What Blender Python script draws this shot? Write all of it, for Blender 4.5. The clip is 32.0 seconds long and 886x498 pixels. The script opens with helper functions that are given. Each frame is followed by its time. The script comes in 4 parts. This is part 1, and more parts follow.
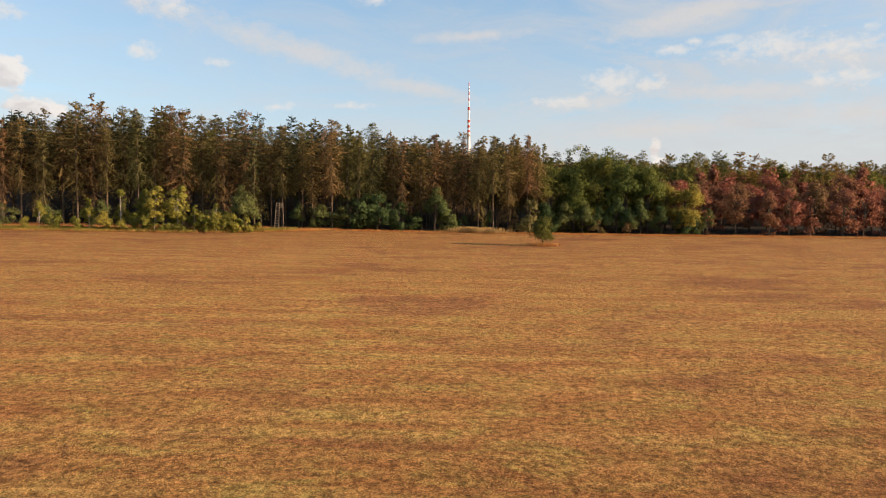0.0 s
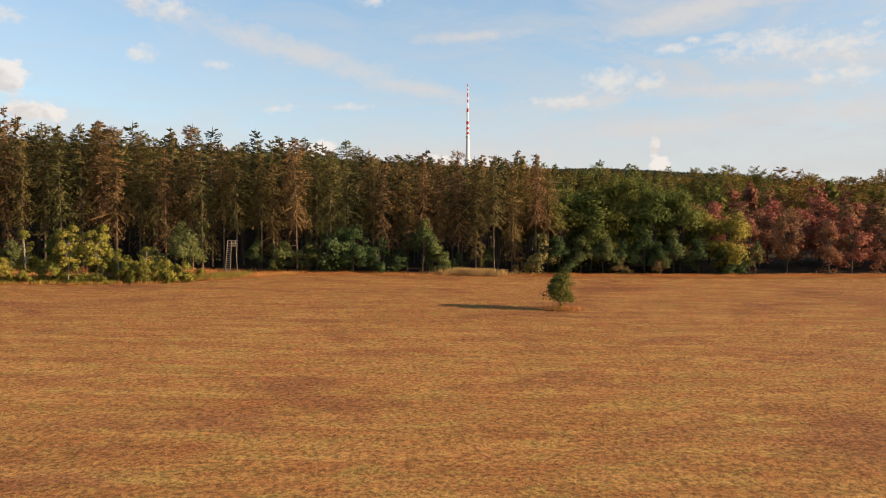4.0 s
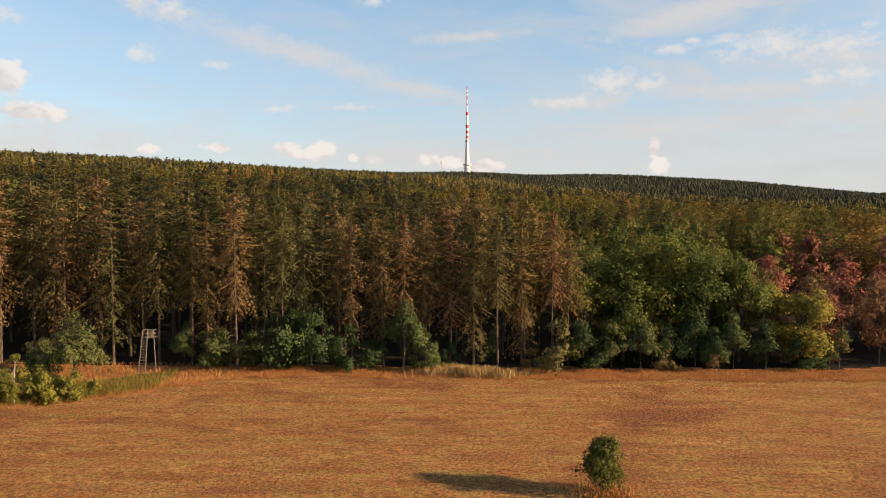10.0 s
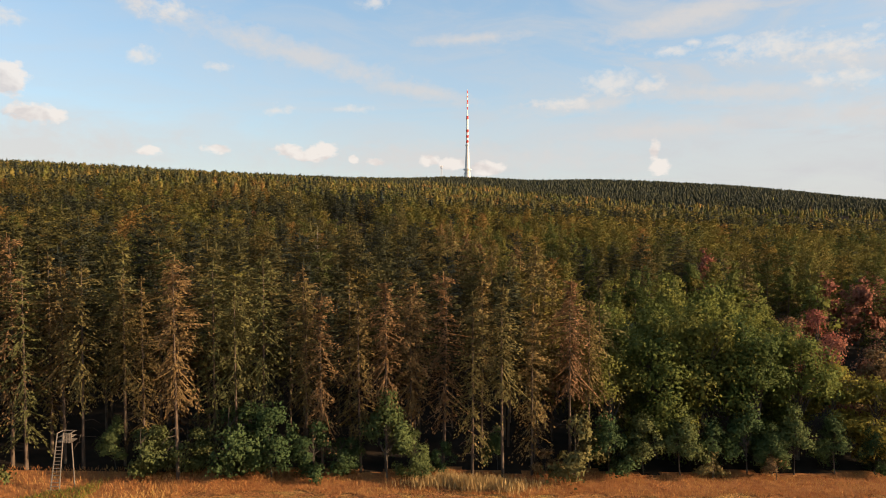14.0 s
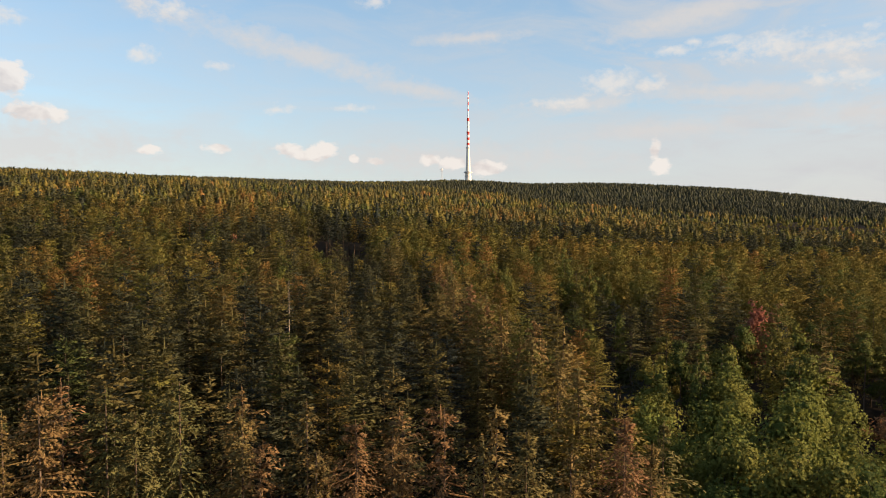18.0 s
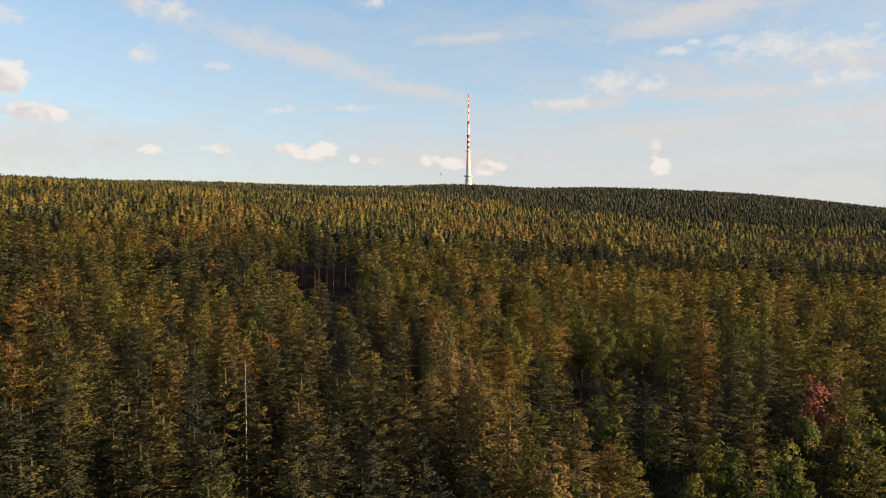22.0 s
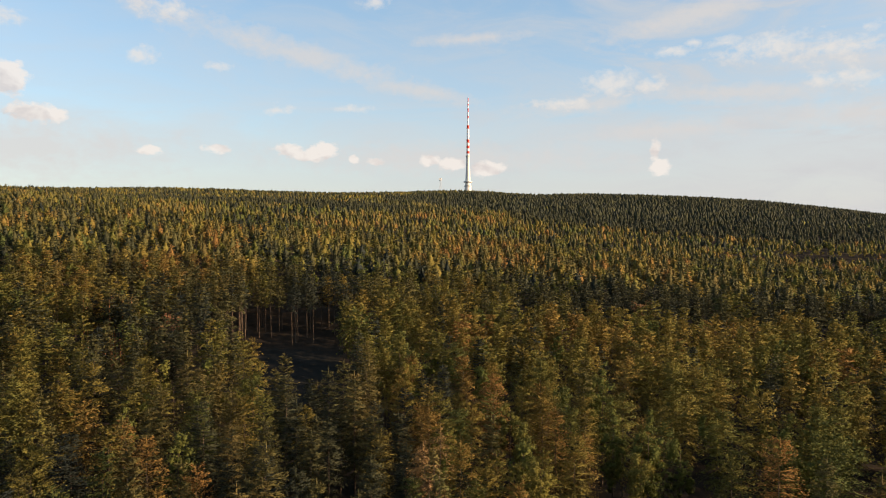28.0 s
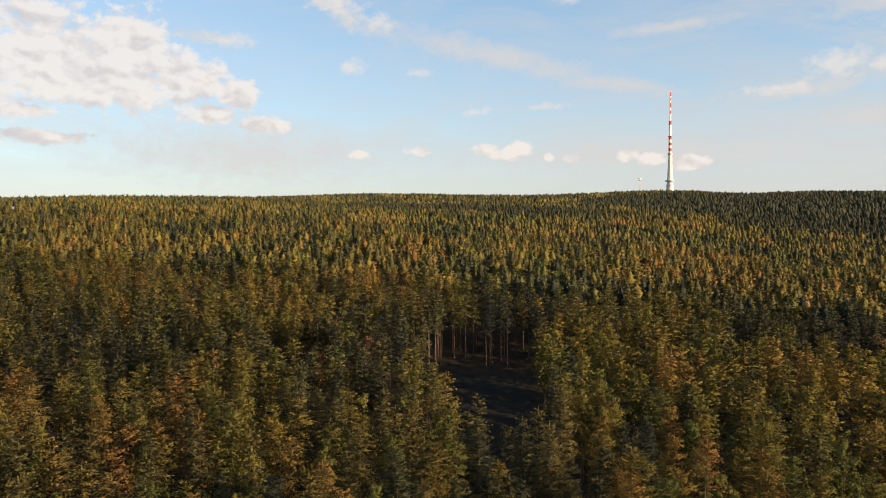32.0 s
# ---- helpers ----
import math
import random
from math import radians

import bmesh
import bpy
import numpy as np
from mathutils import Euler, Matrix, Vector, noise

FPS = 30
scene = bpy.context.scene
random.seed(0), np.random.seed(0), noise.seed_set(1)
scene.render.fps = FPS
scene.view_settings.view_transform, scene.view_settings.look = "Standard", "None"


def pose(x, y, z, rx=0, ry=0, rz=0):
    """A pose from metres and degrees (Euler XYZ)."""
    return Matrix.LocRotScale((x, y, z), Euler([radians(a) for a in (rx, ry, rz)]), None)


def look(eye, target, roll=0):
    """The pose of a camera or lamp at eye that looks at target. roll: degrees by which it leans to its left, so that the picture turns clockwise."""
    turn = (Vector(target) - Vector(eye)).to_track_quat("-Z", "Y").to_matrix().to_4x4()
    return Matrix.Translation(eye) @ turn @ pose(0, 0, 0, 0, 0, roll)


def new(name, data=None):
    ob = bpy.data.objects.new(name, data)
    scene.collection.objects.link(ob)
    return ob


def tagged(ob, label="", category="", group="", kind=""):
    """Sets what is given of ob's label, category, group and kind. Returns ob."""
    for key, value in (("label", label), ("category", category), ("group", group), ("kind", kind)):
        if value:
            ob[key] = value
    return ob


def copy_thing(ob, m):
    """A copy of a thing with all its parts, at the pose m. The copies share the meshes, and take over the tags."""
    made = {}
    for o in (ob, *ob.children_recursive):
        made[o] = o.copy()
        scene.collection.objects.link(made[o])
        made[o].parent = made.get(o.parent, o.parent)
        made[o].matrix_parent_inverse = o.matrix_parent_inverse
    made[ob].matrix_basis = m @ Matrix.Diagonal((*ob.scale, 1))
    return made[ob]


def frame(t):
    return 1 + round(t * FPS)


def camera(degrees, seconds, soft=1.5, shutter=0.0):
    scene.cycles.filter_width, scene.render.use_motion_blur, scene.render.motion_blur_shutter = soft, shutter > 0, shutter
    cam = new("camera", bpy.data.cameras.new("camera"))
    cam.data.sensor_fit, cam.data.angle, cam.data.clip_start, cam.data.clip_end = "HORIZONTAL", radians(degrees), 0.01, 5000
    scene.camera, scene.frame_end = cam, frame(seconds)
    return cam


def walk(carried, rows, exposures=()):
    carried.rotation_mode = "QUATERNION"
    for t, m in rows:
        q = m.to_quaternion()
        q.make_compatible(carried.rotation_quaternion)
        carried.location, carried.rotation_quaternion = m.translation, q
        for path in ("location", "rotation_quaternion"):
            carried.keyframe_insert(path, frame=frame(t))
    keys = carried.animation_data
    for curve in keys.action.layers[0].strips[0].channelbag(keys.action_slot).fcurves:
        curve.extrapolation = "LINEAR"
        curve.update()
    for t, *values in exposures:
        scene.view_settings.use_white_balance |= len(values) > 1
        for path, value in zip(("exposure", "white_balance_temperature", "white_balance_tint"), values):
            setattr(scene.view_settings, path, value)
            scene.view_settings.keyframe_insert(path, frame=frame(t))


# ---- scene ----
# camera: a drone that climbs over a mown field towards a wood
cam = camera(65.5, 32.0, 1.0)
ROWS = [
    (0, 0.00, 0.00, 8.60, -0.02, -2.63, -0.34),
    (0.5, 0.26, 4.06, 9.54, -0.01, -2.61, -0.27),
    (1, 0.52, 8.13, 10.49, -0.01, -2.60, -0.19),
    (1.5, 0.79, 12.21, 11.46, -0.01, -2.60, -0.12),
    (2, 1.06, 16.25, 12.42, -0.01, -2.60, -0.06),
    (2.5, 1.32, 20.20, 13.38, -0.01, -2.59, -0.00),
    (3, 1.59, 24.03, 14.34, -0.00, -2.59, 0.06),
    (3.5, 1.85, 27.71, 15.30, -0.00, -2.59, 0.10),
    (5.5, 2.75, 41.30, 19.22, -0.05, -2.60, 0.07),
    (6, 2.93, 44.42, 20.19, -0.05, -2.59, 0.05),
    (6.5, 3.10, 47.42, 21.16, -0.05, -2.59, 0.04),
    (7, 3.24, 50.28, 22.15, -0.04, -2.58, 0.05),
    (7.5, 3.38, 53.01, 23.15, -0.04, -2.57, 0.05),
    (8, 3.51, 55.63, 24.16, -0.04, -2.57, 0.05),
    (8.5, 3.63, 58.16, 25.19, -0.04, -2.56, 0.04),
    (9, 3.76, 60.65, 26.23, -0.04, -2.56, 0.05),
    (9.5, 3.88, 63.13, 27.28, -0.04, -2.56, 0.05),
    (10, 4.00, 65.64, 28.32, -0.04, -2.55, 0.05),
    (10.5, 4.12, 68.18, 29.37, -0.03, -2.53, 0.04),
    (11, 4.24, 70.72, 30.43, -0.03, -2.51, 0.03),
    (11.5, 4.38, 73.26, 31.49, -0.02, -2.49, 0.03),
    (12, 4.53, 75.82, 32.56, -0.02, -2.47, 0.03),
    (12.5, 4.68, 78.43, 33.62, -0.01, -2.45, 0.03),
    (13, 4.82, 81.08, 34.68, -0.01, -2.44, 0.03),
    (13.5, 4.96, 83.79, 35.75, -0.01, -2.43, 0.03),
    (14, 5.08, 86.60, 36.84, -0.01, -2.42, 0.02),
    (14.5, 5.17, 89.62, 37.99, -0.01, -2.43, 0.00),
    (16.5, 5.26, 104.33, 43.06, 0.00, -2.45, -0.02),
    (17, 5.28, 107.73, 44.18, 0.01, -2.45, -0.01),
    (17.5, 5.32, 110.95, 45.29, 0.01, -2.46, -0.01),
    (18, 5.36, 114.00, 46.46, 0.02, -2.47, -0.00),
    (18.5, 5.42, 116.91, 47.70, 0.02, -2.47, -0.01),
    (19, 5.51, 119.76, 48.98, 0.02, -2.48, -0.01),
    (19.5, 5.62, 122.61, 50.25, 0.02, -2.48, -0.02),
    (20, 5.74, 125.50, 51.47, 0.03, -2.47, -0.02),
    (20.5, 5.89, 128.48, 52.66, 0.03, -2.47, -0.03),
    (21, 6.05, 131.56, 53.82, 0.03, -2.46, -0.04),
    (21.5, 6.24, 134.71, 54.97, 0.04, -2.46, -0.04),
    (22, 6.44, 137.88, 56.12, 0.05, -2.46, -0.03),
    (22.5, 6.64, 141.05, 57.28, 0.05, -2.45, -0.01),
    (23, 6.83, 144.21, 58.45, 0.05, -2.45, 0.02),
    (23.5, 7.00, 147.38, 59.63, 0.06, -2.44, 0.05),
    (24, 7.15, 150.57, 60.80, 0.06, -2.44, 0.07),
    (24.5, 7.29, 153.77, 61.97, 0.06, -2.43, 0.09),
    (25, 7.40, 156.99, 63.12, 0.07, -2.42, 0.11),
    (25.5, 7.50, 160.21, 64.23, 0.07, -2.40, 0.13),
    (27.5, 7.66, 172.78, 68.35, 0.02, -2.39, -0.03),
    (28, 7.69, 175.01, 69.38, 0.01, -2.42, -0.05),
    (28.5, 7.70, 176.81, 70.41, -0.02, -2.45, -0.06),
    (29, 7.68, 178.23, 71.46, -0.04, -2.46, -0.03),
    (29.5, 7.62, 179.31, 72.51, 0.02, -2.48, 0.06),
    (30, 7.50, 180.15, 73.57, 2.25, -2.50, 0.02),
    (30.5, 7.33, 180.86, 74.63, 6.23, -2.49, 0.21),
    (31, 7.11, 181.51, 75.68, 8.88, -2.48, 0.31),
    (31.5, 6.85, 182.16, 76.72, 11.79, -2.51, 0.34),
    (32, 6.58, 182.81, 77.77, 16.10, -2.51, 0.47),
]
walk(cam, [(t, pose(x, y, z, 90 + pitch, roll, yaw)) for t, x, y, z, yaw, pitch, roll in ROWS],
     exposures=[(0.0, 1.35), (32.0, 1.35)])

# ---- light ----
SUN_EL, SUN_AZ = 16.0, 103.0          # degrees; azimuth clockwise from the way ahead (+y)
sun_data = bpy.data.lights.new("sun", "SUN")
sun_data.energy, sun_data.angle, sun_data.color = 5.0, radians(0.6), (1.0, 0.70, 0.44)
sun = new("sun", sun_data)
to_sun = Vector((math.sin(radians(SUN_AZ)) * math.cos(radians(SUN_EL)), math.cos(radians(SUN_AZ)) * math.cos(radians(SUN_EL)), math.sin(radians(SUN_EL))))
sun.matrix_world = look(to_sun * 900 + Vector((0, 300, 0)), Vector((0, 300, 0)))


def links(tree, *pairs):
    for a, b in pairs:
        tree.links.new(a, b)


def math_node(tree, op, a, b=None, clamp=False):
    n = tree.nodes.new("ShaderNodeMath")
    n.operation, n.use_clamp = op, clamp
    for i, v in enumerate((a, b)):
        if v is None:
            continue
        if isinstance(v, (int, float)):
            n.inputs[i].default_value = v
        else:
            tree.links.new(v, n.inputs[i])
    return n.outputs[0]


def vmath(tree, op, a, b=None):
    n = tree.nodes.new("ShaderNodeVectorMath")
    n.operation = op
    for i, v in enumerate((a, b)):
        if v is None:
            continue
        if isinstance(v, (tuple, list, Vector)):
            n.inputs[i].default_value = v
        else:
            tree.links.new(v, n.inputs[i])
    return n


def ramp(tree, fac, stops, ease="LINEAR"):
    n = tree.nodes.new("ShaderNodeValToRGB")
    n.color_ramp.interpolation = ease
    while len(n.color_ramp.elements) < len(stops):
        n.color_ramp.elements.new(0.5)
    for e, (p, c) in zip(n.color_ramp.elements, stops):
        e.position = p
        e.color = (*c, 1) if len(c) == 3 else c
    tree.links.new(fac, n.inputs[0])
    return n.outputs[0]


def mix(tree, fac, a, b, blend="MIX"):
    n = tree.nodes.new("ShaderNodeMix")
    n.data_type, n.blend_type = "RGBA", blend
    for i, v in ((0, fac), (6, a), (7, b)):
        if isinstance(v, (int, float)):
            n.inputs[i].default_value = v
        elif isinstance(v, tuple):
            n.inputs[i].default_value = (*v, 1)
        else:
            tree.links.new(v, n.inputs[i])
    return n.outputs[2]


def noise_tex(tree, vec, scale, detail=4, rough=0.55, distort=0.0):
    n = tree.nodes.new("ShaderNodeTexNoise")
    n.inputs["Scale"].default_value, n.inputs["Detail"].default_value = scale, detail
    n.inputs["Roughness"].default_value, n.inputs["Distortion"].default_value = rough, distort
    tree.links.new(vec, n.inputs["Vector"])
    return n.outputs[0]


def mapped(tree, vec, scale=(1, 1, 1), turn=(0, 0, 0), shift=(0, 0, 0)):
    n = tree.nodes.new("ShaderNodeMapping")
    n.inputs["Scale"].default_value, n.inputs["Rotation"].default_value = scale, turn
    n.inputs["Location"].default_value = shift
    tree.links.new(vec, n.inputs["Vector"])
    return n.outputs[0]


# ---- sky ----
world = bpy.data.worlds.new("sky")
scene.world = world
world.use_nodes = True
wt = world.node_tree
wt.nodes.clear()
sky = wt.nodes.new("ShaderNodeTexSky")
sky.sky_type, sky.sun_disc = "NISHITA", False
sky.sun_elevation, sky.sun_rotation = radians(SUN_EL), radians(SUN_AZ)
sky.air_density, sky.dust_density, sky.ozone_density = 1.0, 0.6, 1.5
bg = wt.nodes.new("ShaderNodeBackground")
bg.inputs["Strength"].default_value = 0.1
wout = wt.nodes.new("ShaderNodeOutputWorld")
coord = wt.nodes.new("ShaderNodeTexCoord")
sep = wt.nodes.new("ShaderNodeSeparateXYZ")
links(wt, (coord.outputs["Generated"], sep.inputs[0]))
DEG = 57.2958
az = math_node(wt, "MULTIPLY", math_node(wt, "ARCTAN2", sep.outputs[0], sep.outputs[1]), DEG)
el = math_node(wt, "MULTIPLY", math_node(wt, "ARCSINE", sep.outputs[2]), DEG)
comb = wt.nodes.new("ShaderNodeCombineXYZ")
links(wt, (az, comb.inputs[0]), (el, comb.inputs[1]))
ae = comb.outputs[0]
puff = noise_tex(wt, mapped(wt, ae, (1.0, 1.5, 1.0)), 0.42, 4, 0.5, 0.3)
veil = noise_tex(wt, mapped(wt, ae, (0.055, 0.26, 1.0), (0, 0, radians(-9))), 1.0, 6, 0.6, 0.8)
curl = noise_tex(wt, mapped(wt, ae, (1.0, 1.35, 1.0), (0, 0, 0), (5, 2, 0)), 1.15, 5, 0.6, 0.2)
wisp = noise_tex(wt, mapped(wt, ae, (0.10, 0.33, 1.0), (0, 0, radians(14)), (3, 7, 0)), 1.0, 7, 0.62, 1.2)
# heaped clouds: azimuth, elevation, half width, half height, in degrees
HEAPS = [(-12.5, 5.6, 1.1, 0.5), (-11.2, 5.2, 1.6, 0.4), (-9.7, 5.6, 1.0, 0.65), (-7.4, 5.0, 0.45, 0.35), (-5.6, 4.8, 0.6, 0.3), (-1.1, 4.9, 0.8, 0.45), (0.8, 4.6, 1.2, 0.5), (3.6, 4.2, 1.5, 0.5),
         (-18.1, 5.6, 1.0, 0.35), (-22.9, 5.3, 0.8, 0.35), (17.0, 5.5, 0.4, 0.75), (17.6, 4.2, 0.75, 0.6),
         (-30.7, 7.6, 1.8, 0.6), (-32.6, 9.8, 1.5, 1.2), (-34.5, 8.4, 2.0, 0.9), (-36.4, 10.8, 3.0, 1.9), (-40.3, 12.2, 3.6, 3.2), (-45.6, 12.0, 4.0, 3.4), (-50.5, 11.2, 4.4, 3.2),
         (-42.5, 10.2, 7.0, 1.9), (-47.8, 7.9, 2.4, 0.5), (-46.0, 6.1, 3.2, 0.5), (-52, 8.8, 3.5, 1.0)]
# thin sunlit flecks high up
FLECKS = [(-5.5, 17.2, 1.5, 0.6), (18.0, 13.0, 1.7, 0.45), (19.8, 13.5, 0.9, 0.35), (22.0, 13.3, 1.6, 0.5), (25.5, 12.7, 4.0, 1.1), (29.0, 12.2, 3.4, 1.0), (30.5, 10.0, 2.4, 0.7),
          (31.5, 13.4, 1.0, 0.4), (-23.5, 12.2, 1.5, 0.8), (-18, 11.8, 1.1, 0.45), (-24.5, 17.0, 2.2, 1.4), (-21.5, 15.6, 1.8, 0.9), (14.0, 10.8, 3.4, 1.1), (9.8, 9.4, 2.6, 0.5),
          (-33, 13.8, 2.2, 0.6), (-13.5, 8.7, 1.6, 0.5), (-8, 9.0, 2.4, 0.4)]


# soft streaks and banks: azimuth, elevation, half length, half width, slope
SOFT = [(-11.8, 13.1, 11.5, 1.1, -14), (-2.5, 10.6, 6, 0.7, -10), (-24.5, 16.6, 3.8, 1.1, -32), (-21.6, 15.2, 2.0, 0.6, -20), (29, 11.6, 7, 1.0, -6), (23, 9.6, 8, 0.8, -3), (32, 7.6, 8, 1.1, 0), (18, 7.0, 8, 0.8, 2), (12, 9.3, 6, 0.8, 4), (-32, 5.2, 12, 2.4, 0), (0, 5.0, 16, 1.4, 0), (20, 15.5, 8, 1.0, 12), (-35, 14.0, 3.2, 0.5, -4), (2, 14.5, 5, 0.5, 4)]


def blobs(spots, amount, sharp, bias):
    """Coverage by rounded clouds with an edge broken up by noise."""
    best = None
    rough = math_node(wt, "MULTIPLY", math_node(wt, "SUBTRACT", math_node(wt, "ADD", puff, curl), 1.0), amount)
    for a0, e0, wa, we, *slope in spots:
        if slope:
            here = mapped(wt, vmath(wt, "SUBTRACT", ae, (a0, e0, 0)).outputs[0], (1, 1, 1), (0, 0, radians(-slope[0])))
            d = vmath(wt, "LENGTH", mapped(wt, here, (1 / wa, 1 / we, 1))).outputs["Value"]
        else:
            d = vmath(wt, "LENGTH", mapped(wt, ae, (1 / wa, 1 / we, 1), (0, 0, 0), (-a0 / wa, -e0 / we, 0))).outputs["Value"]
        v = math_node(wt, "SUBTRACT", 1.0, d)
        best = v if best is None else math_node(wt, "MAXIMUM", best, v)
    return math_node(wt, "MULTIPLY", math_node(wt, "ADD", math_node(wt, "ADD", best, bias), rough), sharp, True)


heap = blobs(HEAPS, 1.7, 2.2, 0.24)
soft_bank = blobs(SOFT, 1.3, 1.0, 0.16)
fleck = blobs(FLECKS, 2.2, 1.0, 0.0)
# hazy bank of cloud low over the horizon, denser towards the sun
low = ramp(wt, math_node(wt, "ADD", math_node(wt, "MULTIPLY", el, 0.04), math_node(wt, "MULTIPLY", math_node(wt, "SUBTRACT", veil, 0.5), 0.55)),
           [(0.0, (1, 1, 1)), (0.22, (0.85, 0.85, 0.85)), (0.42, (0.3, 0.3, 0.3)), (0.75, (0, 0, 0))], "EASE")
side = ramp(wt, math_node(wt, "ADD", math_node(wt, "MULTIPLY", az, 0.008), 0.5), [(0.2, (0.12, 0.12, 0.12)), (0.5, (0.3, 0.3, 0.3)), (0.68, (0.8, 0.8, 0.8)), (0.9, (0.95, 0.95, 0.95))])
streaks = ramp(wt, wisp, [(0.36, (0, 0, 0)), (0.72, (1, 1, 1))], "EASE")
thin = math_node(wt, "MULTIPLY", streaks, side, True)
HAZE = (2.68, 2.62, 2.6)
blue = mix(wt, 0.5, sky.outputs[0], (1.22, 1.83, 2.42))
col = mix(wt, math_node(wt, "MULTIPLY", low, math_node(wt, "ADD", math_node(wt, "MULTIPLY", side, 0.45), 0.5)), blue, HAZE)
col = mix(wt, thin, col, (2.5, 2.5, 2.55))
col = mix(wt, math_node(wt, "MULTIPLY", soft_bank, 0.7), col, (2.8, 2.66, 2.58))
col = mix(wt, math_node(wt, "MULTIPLY", fleck, 0.7), col, (3.3, 3.1, 2.9))
# cloud relief: brighter towards the sun, greyer at the foot of the tall heaps
puff_on = noise_tex(wt, mapped(wt, ae, (1.0, 1.5, 1.0), (0, 0, 0), (0.45, 0.75, 0)), 0.42, 4, 0.5, 0.3)
slope_lit = math_node(wt, "SUBTRACT", puff, puff_on)
foot = math_node(wt, "MULTIPLY", math_node(wt, "MULTIPLY", math_node(wt, "SUBTRACT", 9.8, el), 0.17, True), math_node(wt, "MULTIPLY", math_node(wt, "SUBTRACT", -27.5, az), 0.25, True))
glow = math_node(wt, "SUBTRACT", math_node(wt, "ADD", math_node(wt, "MULTIPLY", slope_lit, 1.7), 0.74), math_node(wt, "MULTIPLY", foot, 0.4))
lit = ramp(wt, glow, [(0.15, (2.3, 2.24, 2.34)), (0.5, (2.95, 2.66, 2.52)), (0.8, (3.65, 3.35, 3.1))])
col = mix(wt, math_node(wt, "MULTIPLY", heap, 0.85), col, lit)
links(wt, (col, bg.inputs["Color"]), (bg.outputs[0], wout.inputs["Surface"]))


# ---- materials ----
def material(name, rough=0.8):
    m = bpy.data.materials.new(name)
    m.use_nodes = True
    t = m.node_tree
    p = t.nodes["Principled BSDF"]
    p.inputs["Roughness"].default_value = rough
    p.inputs["Specular IOR Level"].default_value = 0.07
    return m, t, p


def foliage(name, stops, joined, leafy=0.10):
    """Leaves or needles; the tint goes from tree to tree, and a little from spray to spray."""
    m, t, p = material(name, 0.75)
    geo = t.nodes.new("ShaderNodeNewGeometry")
    if joined:
        a = t.nodes.new("ShaderNodeAttribute")
        a.attribute_name = "tone"
        tone = a.outputs["Fac"]
    else:
        a = t.nodes.new("ShaderNodeObjectInfo")
        tone = a.outputs["Random"]
    jitter = math_node(t, "MULTIPLY", math_node(t, "SUBTRACT", geo.outputs["Random Per Island"], 0.5), 0.09)
    col = ramp(t, math_node(t, "ADD", tone, jitter, True), stops)
    patch = noise_tex(t, geo.outputs["Position"], 2.6, 5, 0.78)
    col = mix(t, 1.0, col, ramp(t, patch, [(0.33, (0.6, 0.6, 0.62)), (0.67, (1.35, 1.34, 1.3))]), "MULTIPLY")
    links(t, (col, p.inputs["Base Color"]))
    bump = t.nodes.new("ShaderNodeBump")
    bump.inputs["Strength"].default_value, bump.inputs["Distance"].default_value = 0.9, 0.25
    links(t, (patch, bump.inputs["Height"]), (bump.outputs[0], p.inputs["Normal"]))
    tr = t.nodes.new("ShaderNodeBsdfTranslucent")
    links(t, (col, tr.inputs["Color"]))
    ms = t.nodes.new("ShaderNodeMixShader")
    ms.inputs[0].default_value = leafy
    links(t, (p.outputs[0], ms.inputs[1]), (tr.outputs[0], ms.inputs[2]), (ms.outputs[0], t.nodes["Material Output"].inputs["Surface"]))
    return m


# Lowest stop is bluish: haze over the far ridge, put into the needles.
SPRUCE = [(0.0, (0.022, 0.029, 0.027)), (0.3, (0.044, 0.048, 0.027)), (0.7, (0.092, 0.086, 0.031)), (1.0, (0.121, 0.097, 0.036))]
LARCH = [(0.0, (0.066, 0.084, 0.027)), (0.35, (0.113, 0.109, 0.028)), (0.7, (0.159, 0.124, 0.032)), (1.0, (0.191, 0.109, 0.037))]
SAPLING = [(0.0, (0.150, 0.160, 0.034)), (0.6, (0.215, 0.205, 0.040)), (1.0, (0.280, 0.235, 0.048))]
EDGE = [(0.0, (0.115, 0.116, 0.043)), (0.5, (0.180, 0.132, 0.051)), (1.0, (0.211, 0.122, 0.062))]
BIRCH = [(0.0, (0.070, 0.091, 0.025)), (0.5, (0.109, 0.117, 0.029)), (1.0, (0.170, 0.146, 0.036))]
OAK = [(0.0, (0.075, 0.101, 0.027)), (0.5, (0.117, 0.138, 0.032)), (1.0, (0.186, 0.170, 0.038))]
RED = [(0.0, (0.168, 0.111, 0.051)), (0.5, (0.234, 0.113, 0.066)), (1.0, (0.283, 0.100, 0.073))]
BEECH = [(0.0, (0.054, 0.090, 0.035)), (0.5, (0.085, 0.117, 0.041)), (1.0, (0.128, 0.140, 0.049))]
HORNBEAM = [(0.0, (0.182, 0.171, 0.036)), (1.0, (0.270, 0.226, 0.046))]
TONES = {"spruce": SPRUCE, "larch": LARCH, "sapling": SAPLING, "edge": EDGE, "birch": BIRCH, "oak": OAK, "red": RED, "beech": BEECH, "hornbeam": HORNBEAM}
NEEDLED = ("spruce", "larch", "edge")
LEAF = {k: foliage(k + "_foliage", v, False, 0.22 if k in NEEDLED else 0.30) for k, v in TONES.items()}
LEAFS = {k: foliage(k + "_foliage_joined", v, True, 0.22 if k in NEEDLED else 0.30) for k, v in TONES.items()}


